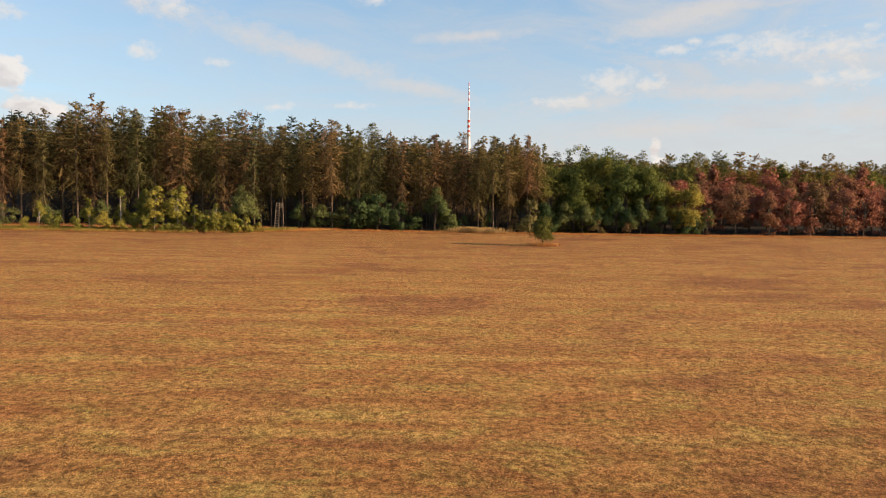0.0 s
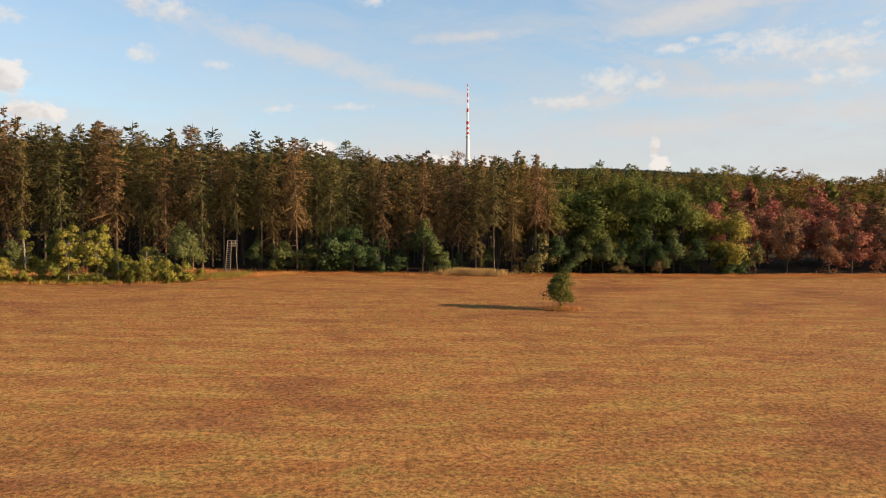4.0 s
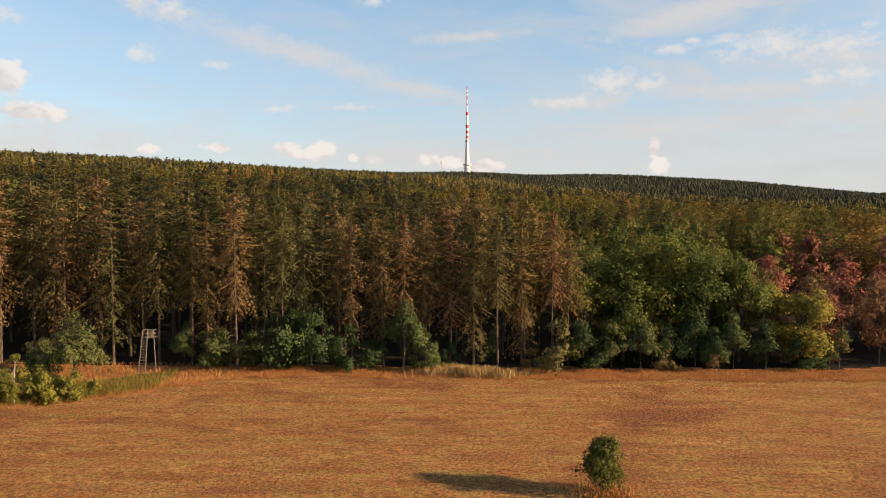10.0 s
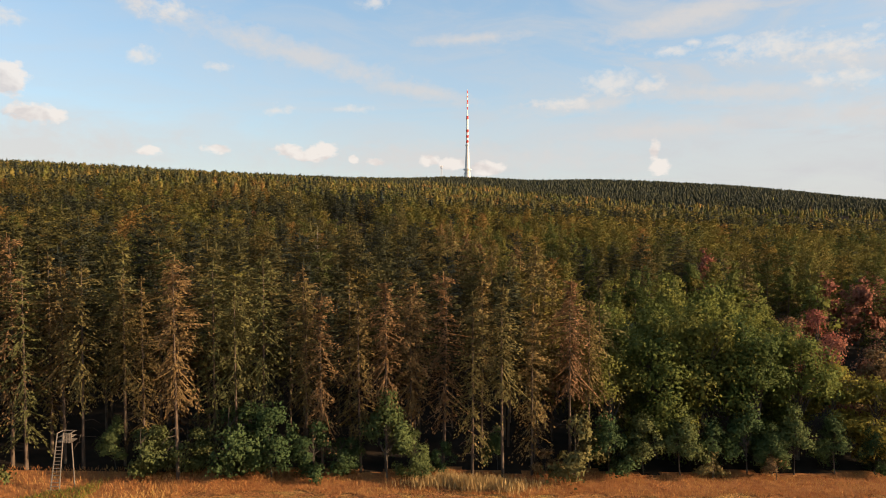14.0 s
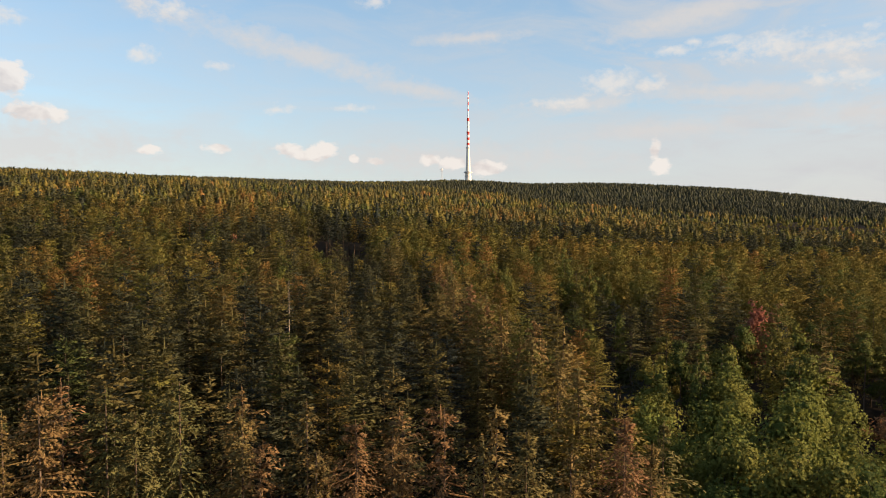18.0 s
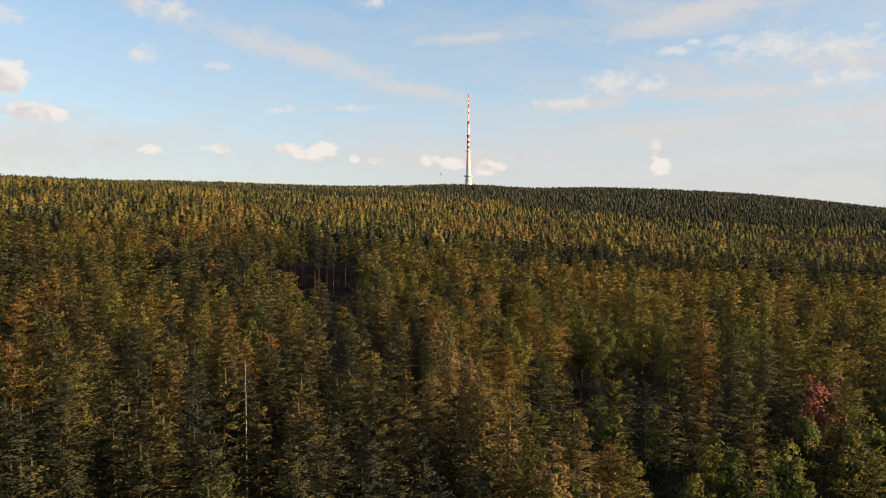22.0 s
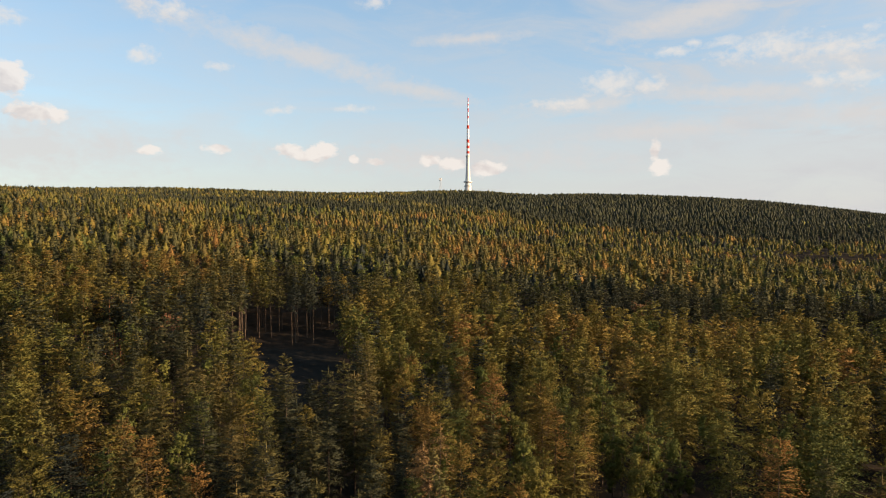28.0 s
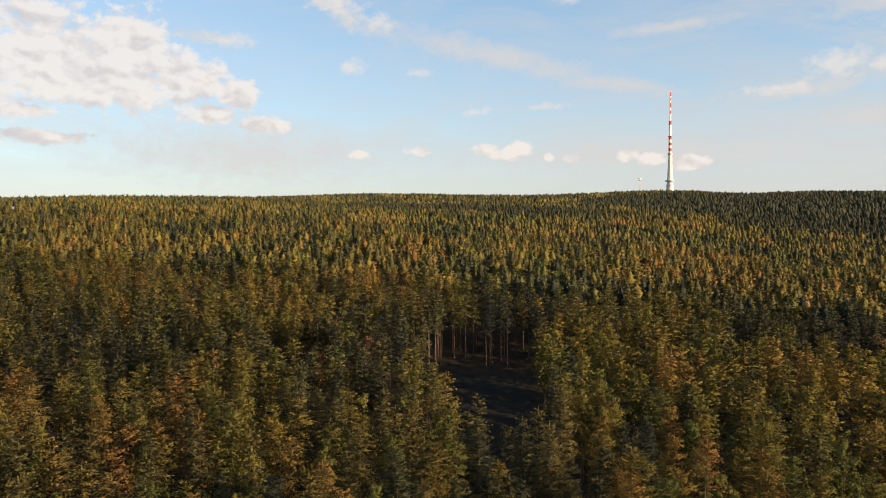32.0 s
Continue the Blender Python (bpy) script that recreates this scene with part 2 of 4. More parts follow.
def bark_material(name, dark, light, scale=3.0):
    m, t, p = material(name, 0.9)
    geo = t.nodes.new("ShaderNodeNewGeometry")
    n = noise_tex(t, mapped(t, geo.outputs["Position"], (1, 1, 0.25)), scale, 5, 0.65)
    links(t, (ramp(t, n, [(0.3, dark), (0.7, light)]), p.inputs["Base Color"]))
    b = t.nodes.new("ShaderNodeBump")
    b.inputs["Strength"].default_value, b.inputs["Distance"].default_value = 0.6, 0.05
    links(t, (n, b.inputs["Height"]), (b.outputs[0], p.inputs["Normal"]))
    return m


BARK = bark_material("conifer_bark", (0.04, 0.03, 0.022), (0.135, 0.10, 0.072))
BARK_OAK = bark_material("oak_bark", (0.03, 0.026, 0.02), (0.10, 0.085, 0.065))
BARK_BIRCH = bark_material("birch_bark", (0.12, 0.10, 0.08), (0.62, 0.58, 0.50), 2.0)
BARK_PINE = bark_material("pine_bark", (0.12, 0.05, 0.025), (0.34, 0.15, 0.07))
TIMBER = bark_material("weathered_timber", (0.07, 0.06, 0.05), (0.21, 0.18, 0.145), 8.0)


def field_material():
    m, t, p = material("mown_dry_grass", 0.95)
    geo = t.nodes.new("ShaderNodeNewGeometry")
    pos = geo.outputs["Position"]
    streak = noise_tex(t, mapped(t, pos, (0.09, 0.5, 0.0), (0, 0, radians(3))), 1.0, 7, 0.75, 0.6)
    blot = noise_tex(t, mapped(t, pos, (0.05, 0.10, 0.0)), 1.0, 5, 0.62, 0.6)
    patch = noise_tex(t, mapped(t, pos, (0.25, 0.5, 0.0)), 1.0, 7, 0.78, 0.8)
    tuft = noise_tex(t, mapped(t, pos, (1.0, 1.0, 1.0)), 2.9, 9, 0.88)
    fine = noise_tex(t, pos, 14.0, 4, 0.8)
    col = ramp(t, streak, [(0.34, (0.185, 0.084, 0.029)), (0.5, (0.228, 0.114, 0.036)), (0.66, (0.284, 0.163, 0.052))])
    green = ramp(t, patch, [(0.49, (0, 0, 0)), (0.62, (1, 1, 1))])
    col = mix(t, math_node(t, "MULTIPLY", green, 0.6), col, (0.225, 0.176, 0.046))
    red = ramp(t, patch, [(0.36, (1, 1, 1)), (0.48, (0, 0, 0))])
    col = mix(t, math_node(t, "MULTIPLY", red, 0.45), col, (0.219, 0.084, 0.031))
    brown = ramp(t, blot, [(0.36, (1, 1, 1)), (0.47, (0, 0, 0))])
    col = mix(t, math_node(t, "MULTIPLY", brown, 0.75), col, (0.142, 0.060, 0.026))
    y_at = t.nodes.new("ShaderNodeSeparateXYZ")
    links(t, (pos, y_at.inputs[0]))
    # paler at low y, deeper orange towards the wood, broken by blotches
    along_field = math_node(t, "ADD", math_node(t, "MULTIPLY", y_at.outputs[1], 0.008), math_node(t, "SUBTRACT", math_node(t, "MULTIPLY", blot, 0.9), 0.55), True)
    col = mix(t, 1.0, col, ramp(t, along_field, [(0.1, (1.34, 1.42, 1.58)), (0.5, (1.12, 1.14, 1.28)), (0.95, (0.95, 0.92, 1.06))]), "MULTIPLY")
    swath = noise_tex(t, mapped(t, pos, (0.035, 0.55, 0.0), (0, 0, radians(4))), 1.0, 3, 0.5)
    col = mix(t, 1.0, col, ramp(t, swath, [(0.4, (0.95, 0.93, 0.92)), (0.6, (1.06, 1.08, 1.08))]), "MULTIPLY")
    col = mix(t, 1.0, col, ramp(t, tuft, [(0.43, (0.42, 0.39, 0.38)), (0.5, (0.96, 0.96, 0.96)), (0.57, (1.55, 1.52, 1.45))]), "MULTIPLY")
    col = mix(t, 1.0, col, ramp(t, fine, [(0.38, (0.55, 0.55, 0.55)), (0.62, (1.45, 1.45, 1.45))]), "MULTIPLY")
    links(t, (col, p.inputs["Base Color"]))
    b = t.nodes.new("ShaderNodeBump")
    b.inputs["Strength"].default_value, b.inputs["Distance"].default_value = 1.0, 0.16
    links(t, (math_node(t, "ADD", tuft, math_node(t, "MULTIPLY", fine, 0.4)), b.inputs["Height"]), (b.outputs[0], p.inputs["Normal"]))
    return m


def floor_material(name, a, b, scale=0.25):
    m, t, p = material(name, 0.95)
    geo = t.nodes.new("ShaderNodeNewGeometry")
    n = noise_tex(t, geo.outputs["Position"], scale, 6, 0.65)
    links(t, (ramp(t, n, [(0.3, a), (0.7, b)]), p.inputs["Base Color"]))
    return m


FIELD = field_material()
# Dark litter, with the shade under the crowns painted into its colour.
FLOOR = floor_material("shaded_forest_floor", (0.012, 0.011, 0.009), (0.032, 0.023, 0.015))
# Darker still: shade of the trees round the clearings, put into the litter.
SHADED_DUFF = floor_material("shaded_clearing_floor", (0.008, 0.009, 0.008), (0.022, 0.020, 0.016))
VERGE = floor_material("verge_soil", (0.19, 0.075, 0.03), (0.33, 0.155, 0.055), 0.6)

# ---- terrain ----
PROFILE_Y = np.array([-4000, -300, 0, 100, 170, 264, 400, 550, 700, 1000, 1300, 1500, 1640, 1800, 2400, 5000.0])
PROFILE_Z = np.array([-40, -9, 0, 2.7, 5.0, 10.5, 20.0, 31, 43, 68, 93, 106, 111.5, 108, 60, 0.0])
SIDE_Y = np.array([-4000, 0, 170, 264, 400, 700, 1000, 1300, 1600, 2400, 5000.0])
SIDE_S = np.array([-0.004, -0.012, -0.012, -0.025, -0.055, -0.095, -0.065, -0.022, 0.0, 0.0, 0.0])


def eased(v, xs, ys):
    """Smooth interpolation by a running mean of the straight one."""
    w = np.clip(np.abs(v) * 0.06, 6, 60)
    return sum(np.interp(v + k * w, xs, ys) for k in (-1, -0.6, -0.2, 0.2, 0.6, 1)) / 6


def ground_z(x, y):
    x, y = np.asarray(x, float), np.asarray(y, float)
    far = np.clip((y - 900) / 500, 0, 1)
    z = eased(y, PROFILE_Y, PROFILE_Z) + eased(y, SIDE_Y, SIDE_S) * 420 * np.tanh(x / 420)
    z = z - far * 62 * np.clip(x / 930, 0, 1.6) ** 2.2
    z = z + 0.08 * np.sin(x * 0.045 + 1) * np.sin(y * 0.06) + far * 3.5 * np.sin(x * 0.009 + y * 0.004 + 0.4)
    crest = np.clip((y - 1150) / 300, 0, 1)
    z = z + crest * (10.5 * np.exp(-((x - 570) / 240) ** 2) + 8 * np.exp(-((x - 1000) / 260) ** 2) - 7.5 * np.exp(-((x - 185) / 95) ** 2))
    z = z - 6.0 * np.exp(-((x + 300) / 170) ** 2 - ((y - 1080) / 260) ** 2) + 3.0 * np.exp(-((x + 640) / 160) ** 2 - ((y - 880) / 160) ** 2)
    return z


def edge_y(x):
    """Where the mown field ends."""
    return np.interp(x, [-400, -110, -62, -48, -34, -24, 60, 110, 400], [120, 144, 147, 150, 159, 166, 166.5, 171, 200]) + 0.5 * np.sin(np.asarray(x) * 0.35) + 0.35 * np.sin(np.asarray(x) * 1.1 + 2)


def mesh_of(name, V, F, mats, tone=None, idx=None, smooth=False, normals=None):
    """A mesh from arrays of corners and of faces that all have the same number of corners; foliage may bring soft normals of its own."""
    me = bpy.data.meshes.new(name)
    V, F = np.asarray(V, np.float32), np.asarray(F, np.int32)
    k = F.shape[1]
    me.vertices.add(len(V))
    me.vertices.foreach_set("co", V.ravel())
    me.loops.add(F.size)
    me.loops.foreach_set("vertex_index", F.ravel())
    me.polygons.add(len(F))
    me.polygons.foreach_set("loop_start", np.arange(0, F.size, k, dtype=np.int32))
    for m in (mats if isinstance(mats, (list, tuple)) else [mats]):
        me.materials.append(m)
    if idx is not None:
        me.polygons.foreach_set("material_index", np.asarray(idx, np.int32))
    me.polygons.foreach_set("use_smooth", np.full(len(F), smooth))
    if tone is not None:
        at = me.attributes.new("tone", "FLOAT", "POINT")
        at.data.foreach_set("value", np.asarray(tone, np.float32))
    if normals is not None:
        at = me.attributes.new("custom_normal", "FLOAT_VECTOR", "POINT")
        at.data.foreach_set("vector", np.asarray(normals, np.float32).ravel())
    me.update(calc_edges=True)
    return me


xs = np.unique(np.concatenate([np.linspace(-4500, -1000, 15), np.linspace(-1000, -160, 43), np.linspace(-160, 160, 129), np.linspace(160, 1200, 53), np.linspace(1200, 4500, 14)]))
ys = np.unique(np.concatenate([np.linspace(-4000, -200, 15), np.linspace(-200, 130, 67), np.linspace(130, 190, 61), np.linspace(190, 420, 60), np.linspace(420, 1900, 75), np.linspace(1900, 4700, 12)]))
gx, gy = np.meshgrid(xs, ys)
gz = ground_z(gx, gy)
nx, ny = len(xs), len(ys)
ii = (np.arange(ny - 1)[:, None] * nx + np.arange(nx - 1)).ravel()
quads = np.stack([ii, ii + 1, ii + 1 + nx, ii + nx], 1)
cx, cy = gx.ravel()[quads].mean(1), gy.ravel()[quads].mean(1)


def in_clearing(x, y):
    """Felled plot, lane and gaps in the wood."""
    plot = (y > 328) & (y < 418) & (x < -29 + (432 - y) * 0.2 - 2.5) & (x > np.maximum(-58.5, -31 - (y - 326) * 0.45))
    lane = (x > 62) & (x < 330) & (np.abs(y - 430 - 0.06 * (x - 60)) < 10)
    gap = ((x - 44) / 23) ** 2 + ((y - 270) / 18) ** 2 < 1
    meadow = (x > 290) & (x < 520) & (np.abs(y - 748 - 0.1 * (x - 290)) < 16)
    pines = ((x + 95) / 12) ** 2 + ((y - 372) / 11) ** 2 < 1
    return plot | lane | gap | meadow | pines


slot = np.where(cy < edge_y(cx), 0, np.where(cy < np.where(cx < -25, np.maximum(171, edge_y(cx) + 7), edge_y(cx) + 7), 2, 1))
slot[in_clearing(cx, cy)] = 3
ground = new("ground", mesh_of("ground", np.stack([gx, gy, gz], -1).reshape(-1, 3), quads, [FIELD, FLOOR, VERGE, SHADED_DUFF], idx=slot, smooth=True))
tagged(ground, "dry mown grass field rising to the wooded hill floor", "ground", kind="structure")


# ---- trees: templates ----
def tube(points, radii, sides=7):
    """A tapered limb along a line of points: corners and quads."""
    P = np.asarray(points, float)
    V, n = [], len(P)
    for i in range(n):
        d = P[min(i + 1, n - 1)] - P[max(i - 1, 0)]
        d /= np.linalg.norm(d)
        a = np.cross(d, (0.31, 0.95, 0.05))
        a /= np.linalg.norm(a)
        b = np.cross(d, a)
        for k in range(sides):
            w = 2 * math.pi * k / sides
            V.append(P[i] + radii[i] * (a * math.cos(w) + b * math.sin(w)))
    F = [(i * sides + k, i * sides + (k + 1) % sides, (i + 1) * sides + (k + 1) % sides, (i + 1) * sides + k) for i in range(n - 1) for k in range(sides)]
    return np.array(V), np.array(F)


def joined(*pieces):
    """Several sets of corners, faces and, where they have them, normals as one."""
    F, n = [], 0
    for p in pieces:
        F.append(p[1] + n)
        n += len(p[0])
    res = (np.concatenate([p[0] for p in pieces]), np.concatenate(F))
    return (*res, np.concatenate([p[2] for p in pieces])) if len(pieces[0]) > 2 else res


def unit(w):
    return w / (np.linalg.norm(w, axis=-1, keepdims=True) + 1e-9)


def outward(V, F, N):
    """Turns the faces so that they look the way of their normals."""
    q = V[F]
    g = np.cross(q[:, 2] - q[:, 0], q[:, 3] - q[:, 1])
    flip = (g * N[F[:, 0]]).sum(1) < 0
    F = F.copy()
    F[flip] = F[flip][:, ::-1]
    return V, F, unit(N)


def kites(base, tip, side):
    """Pointed leaf sprays: from base to tip, with side as half the width."""
    mid = base * 0.45 + tip * 0.55
    V = np.stack([base, mid + side, tip, mid - side], 1).reshape(-1, 3)
    return V, np.arange(len(V)).reshape(-1, 4)


def heart_of(rng, H, R, base, slim, taper, rings, sides, share):
    """The dense inner mass of needles of a conifer."""
    V, F = [], []
    for i in range(rings + 1):
        h = base + (H - base) * (i / rings) ** 0.8 * 0.96
        r0 = share * R * max(min((H - h) / taper, 1) ** slim, 0.02) * (0.6 if i == 0 else 1)
        for q in range(sides):
            a = 6.2832 * (q + 0.5 * (i % 2)) / sides
            g = r0 * (rng.uniform(0.5, 0.8) if (q + i) % 2 else rng.uniform(0.95, 1.4))
            V.append((g * math.cos(a), g * math.sin(a), h + (rng.normal(0, 0.4) if i < rings else 0)))
    for i in range(rings):
        for q in range(sides):
            F.append((i * sides + q, i * sides + (q + 1) % sides, (i + 1) * sides + (q + 1) % sides, (i + 1) * sides + q))
    V = np.array(V)
    return outward(V, np.array(F), unit(V * (1, 1, 0)) + (0, 0, 0.3) + rng.normal(0, 0.25, V.shape))


def plumes(base, tip, side, rise, way, rings):
    """Feathery three-sided plumes from base to tip, side and rise their half width and depth; way is where each one faces."""
    n = len(base)
    V, N = [], []
    for t, r in rings:
        mid = base + (tip - base) * t
        for a in (0.5236, 2.618, 4.712):
            q = side * math.cos(a) + rise * math.sin(a)
            V.append(mid + q * r)
            N.append(0.6 * unit(q) + way)
    V, N = np.stack(V, 1).reshape(-1, 3), np.stack(N, 1).reshape(-1, 3)
    F = np.array([(3 * i + k, 3 * i + (k + 1) % 3, 3 * i + 3 + (k + 1) % 3, 3 * i + 3 + k) for i in range(len(rings) - 1) for k in range(3)])
    F = (F[None] + (np.arange(n) * 3 * len(rings))[:, None, None]).reshape(-1, 4)
    return outward(V, F, N)


LONG = ((0.0, 0.45), (0.42, 1.0), (1.0, 0.04))
SHORT = ((0.0, 0.9), (1.0, 0.05))


def conifer(rng, H, R, base, whorls, arms, cone, slim, rise, sag, hang, stout=0.08, pairs=0, fringe=3, size=0.5, gap=0.1, heart=None, share=0.3, lump=0.15, rings=LONG):
    """Whorls of boughs up a stem. A bough is a spine of needles, where stout is given, in a cloud of small sprays."""
    n = whorls * arms
    i = np.arange(n) // arms
    u = np.clip((i + rng.uniform(-0.4, 0.7, n)) / whorls, 0, 0.985)
    z = base + (H - 0.5 - base) * u ** 0.92
    az = np.arange(n) % arms * (6.2832 / arms) + i * 0.9 + rng.normal(0, 0.3, n)
    L = R * np.clip((H - z) / cone, 0, 1) ** slim * np.clip(0.6 + 2.4 * u, 0, 1) * rng.uniform(0.65, 1.15, n) + 0.25
    L *= 1 + lump * np.sin(z * rng.uniform(0.8, 1.5) + rng.uniform(0, 6)) + lump * np.sin(z * 0.9 + 2 * az + rng.uniform(0, 6))
    if gap:
        L *= np.where(rng.random(n) < gap, rng.uniform(0.2, 0.6, n), 1.0)
    up = np.array((0, 0, 1.0))
    d = np.stack([np.cos(az), np.sin(az), np.zeros(n)], 1)
    e = np.stack([-np.sin(az), np.cos(az), np.zeros(n)], 1)
    climb = rise * (1.6 * u - 0.45) + rng.normal(0, 0.07, n)
    bend = sag * (1.25 - u) * rng.uniform(0.7, 1.3, n)
    soft = 0.75 * unit(d + 0.25 * rng.normal(0, 1, (n, 3))) + up * rng.uniform(0.05, 0.5, (n, 1))

    def along(t):
        return d * (L * t)[:, None] + up * (z + L * (climb * t - bend * t * t))[:, None]

    pieces = []
    if stout:
        B, T, W = [along(0.05)], [along(0.9)], [stout * L]
        for k in range(pairs):
            t = 0.35 + 0.3 * k
            for side in (-1, 1):
                turn = az + side * rng.uniform(0.5, 1.0, n)
                q = along(t)
                B.append(q)
                T.append(q + np.stack([np.cos(turn), np.sin(turn), climb - 1.5 * bend * t - hang * rng.uniform(0, 1.2, n)], 1) * (L * (0.6 - 0.4 * t) * rng.uniform(0.75, 1.25, n))[:, None])
                W.append(stout * 0.8 * L * (1 - t) + 0.05)
        B, T, W = np.concatenate(B), np.concatenate(T), np.concatenate(W)
        line = unit(T - B)
        side = unit(np.cross(line, up + 0.3 * rng.normal(0, 1, line.shape)))
        depth = np.cross(side, line) * (W * rng.uniform(0.5, 0.85, len(W)))[:, None]
        pieces.append(plumes(B, T, side * W[:, None], depth, np.tile(soft, (1 + 2 * pairs, 1)), rings))
    # the fringe of small sprays, and the leader at the top
    k = n * fringe
    az2, L2 = np.repeat(az, fringe) + rng.normal(0, 0.21, k), np.repeat(L, fringe)
    t = 1.08 * rng.uniform(0.05, 1, k) ** 0.5
    c2, b2 = np.repeat(climb, fringe), np.repeat(bend, fringe)
    d2 = np.stack([np.cos(az2), np.sin(az2), np.zeros(k)], 1)
    e2 = np.stack([-np.sin(az2), np.cos(az2), np.zeros(k)], 1)
    q = d2 * (L2 * t)[:, None] + up * (np.repeat(z, fringe) + L2 * (c2 * t - b2 * t * t) + rng.normal(0, 0.085, k) * L2 - hang * 0.45 * L2 * t * rng.random(k))[:, None]
    way = unit(d2 + e2 * rng.normal(0, 0.8, (k, 1)) + up * (c2 - b2 * t + rng.normal(0, 0.25, k) - hang * rng.uniform(0, 1.3, k))[:, None])
    ln = (size * rng.uniform(0.6, 1.4, k))[:, None]
    V, F = kites(q - way * ln * 0.4, q + way * ln * 0.6, unit(np.cross(way, d2 * 0.6 + up * 0.5 + 0.5 * rng.normal(0, 1, (k, 3)))) * ln * 0.2)
    pieces.append(outward(V, F, np.repeat(np.repeat(soft, fringe, 0) + 0.2 * rng.normal(0, 1, (k, 3)), 4, 0)))
    pieces.append(plumes(np.array([[0, 0, H - 1.7]]), np.array([[0.03, 0, H]]), np.array([[0.17, 0, 0]]), np.array([[0, 0.17, 0]]), np.array([[0.3, 0, 0.5]]), SHORT))
    if heart:
        pieces.append(heart_of(rng, H - 1.2, R, base, slim, cone, *heart, share))
    return joined(*pieces)


def stem(rng, H, r, lean=0.15, sides=7):
    k = np.linspace(0, 1, 6)
    bend = rng.normal(0, lean, 2)
    P = np.stack([bend[0] * np.sin(k * 2.2), bend[1] * np.sin(k * 1.7), k * H - 0.4], 1)
    return tube(P, r * (1 - 0.93 * k) + 0.012, sides)


def leafy(rng, H, W, base, lobes, leaves, size, flat=0.95, full=False, heart=0.5, cone=0.3):
    """A broad crown: clumps of leaves round many limb ends. Returns the crown and the limb ends."""
    # a few large masses, each of several clumps
    many = max(lobes // 6, 4)
    g = rng.normal(0, 1, (many, 3))
    g /= np.linalg.norm(g, axis=1)[:, None]
    main = g * (rng.uniform(0.3, 1.0, many) ** 0.5)[:, None]
    c = main[np.arange(lobes) % many] + rng.normal(0, 0.19, (lobes, 3))
    mid = (H + base) / 2
    C = np.stack([c[:, 0] * W * 0.37, c[:, 1] * W * 0.37, mid + c[:, 2] * (H - base) * 0.40], 1)
    C[:, :2] *= 1.0 - cone * np.clip((C[:, 2:3] - mid) / (H - base) * 2, -0.3, 1)
    r = W * rng.uniform(0.09, 0.17, lobes)
    B, T, S = [], [], []
    for i in range(lobes):
        q = rng.normal(0, 1, (leaves, 3))
        q /= np.linalg.norm(q, axis=1)[:, None]
        if not full:
            q[:, 2] = np.where(q[:, 2] < -0.45, -q[:, 2], q[:, 2])
        pnt = C[i] + q * (r[i] * rng.uniform(0.55, 1.1, leaves))[:, None] * np.array((1.15, 1.15, flat))
        m = q + rng.normal(0, 0.65, (leaves, 3)) + 0.35 * c[i]
        t = np.cross(m, rng.normal(0, 1, (leaves, 3)))
        t /= np.linalg.norm(t, axis=1)[:, None]
        s = np.cross(m, t)
        s /= np.linalg.norm(s, axis=1)[:, None] + 1e-9
        ln = size * rng.uniform(0.6, 1.4, leaves)[:, None]
        B.append(pnt - t * ln * 0.5)
        T.append(pnt + t * ln * 0.5)
        S.append(s * ln * 0.33)
    V, F = kites(np.concatenate(B), np.concatenate(T), np.concatenate(S))
    lobe = np.repeat(C, leaves * 4, 0)
    way = 0.75 * unit(V - lobe) + 0.45 * unit(lobe - (0, 0, mid)) + (0, 0, 0.15) + np.repeat(0.28 * rng.normal(0, 1, (len(V) // 4, 3)), 4, 0)
    crown = outward(V, F, way)
    # the shaded inside of each clump
    box = np.array([(x, y, z) for x in (-1, 1) for y in (-1, 1) for z in (-1, 1)], float)
    V = (C[:, None] + box[None] * (r * heart)[:, None, None] * rng.uniform(0.35, 0.75, (lobes, 8, 1))).reshape(-1, 3)
    F = np.array([(0, 1, 3, 2), (4, 6, 7, 5), (0, 4, 5, 1), (2, 3, 7, 6), (0, 2, 6, 4), (1, 5, 7, 3)])
    F = (F[None] + 8 * np.arange(lobes)[:, None, None]).reshape(-1, 4)
    way = np.repeat(unit(C - (0, 0, mid)), 8, 0) + 0.5 * np.tile(box, (lobes, 1))
    return (*joined(crown, outward(V, F, way)), C)


def limbs(rng, H, base, C, r, lean=0.2):
    """Trunk with limbs that reach for the given clumps."""
    top = base + (H - base) * 0.62
    pieces = []
    k = np.linspace(0, 1, 6)
    b = rng.normal(0, lean, 2)
    P = np.stack([b[0] * np.sin(k * 2), b[1] * np.sin(k * 2.4), -0.4 + k * (top + 0.4)], 1)
    pieces.append(tube(P, r * (1 - 0.75 * k), 8))
    for c in C:
        s = rng.uniform(0.35, 0.85)
        a = np.array((b[0] * math.sin(s * 2), b[1] * math.sin(s * 2.4), s * top))
        a[2] = min(a[2], c[2] - 0.3) if c[2] > base * 0.6 else a[2]
        m = (a + c) / 2 + np.array((0, 0, 0.08 * H))
        pieces.append(tube([a, m, c], [r * 0.32, r * 0.2, r * 0.06], 5))
    return joined(*pieces)


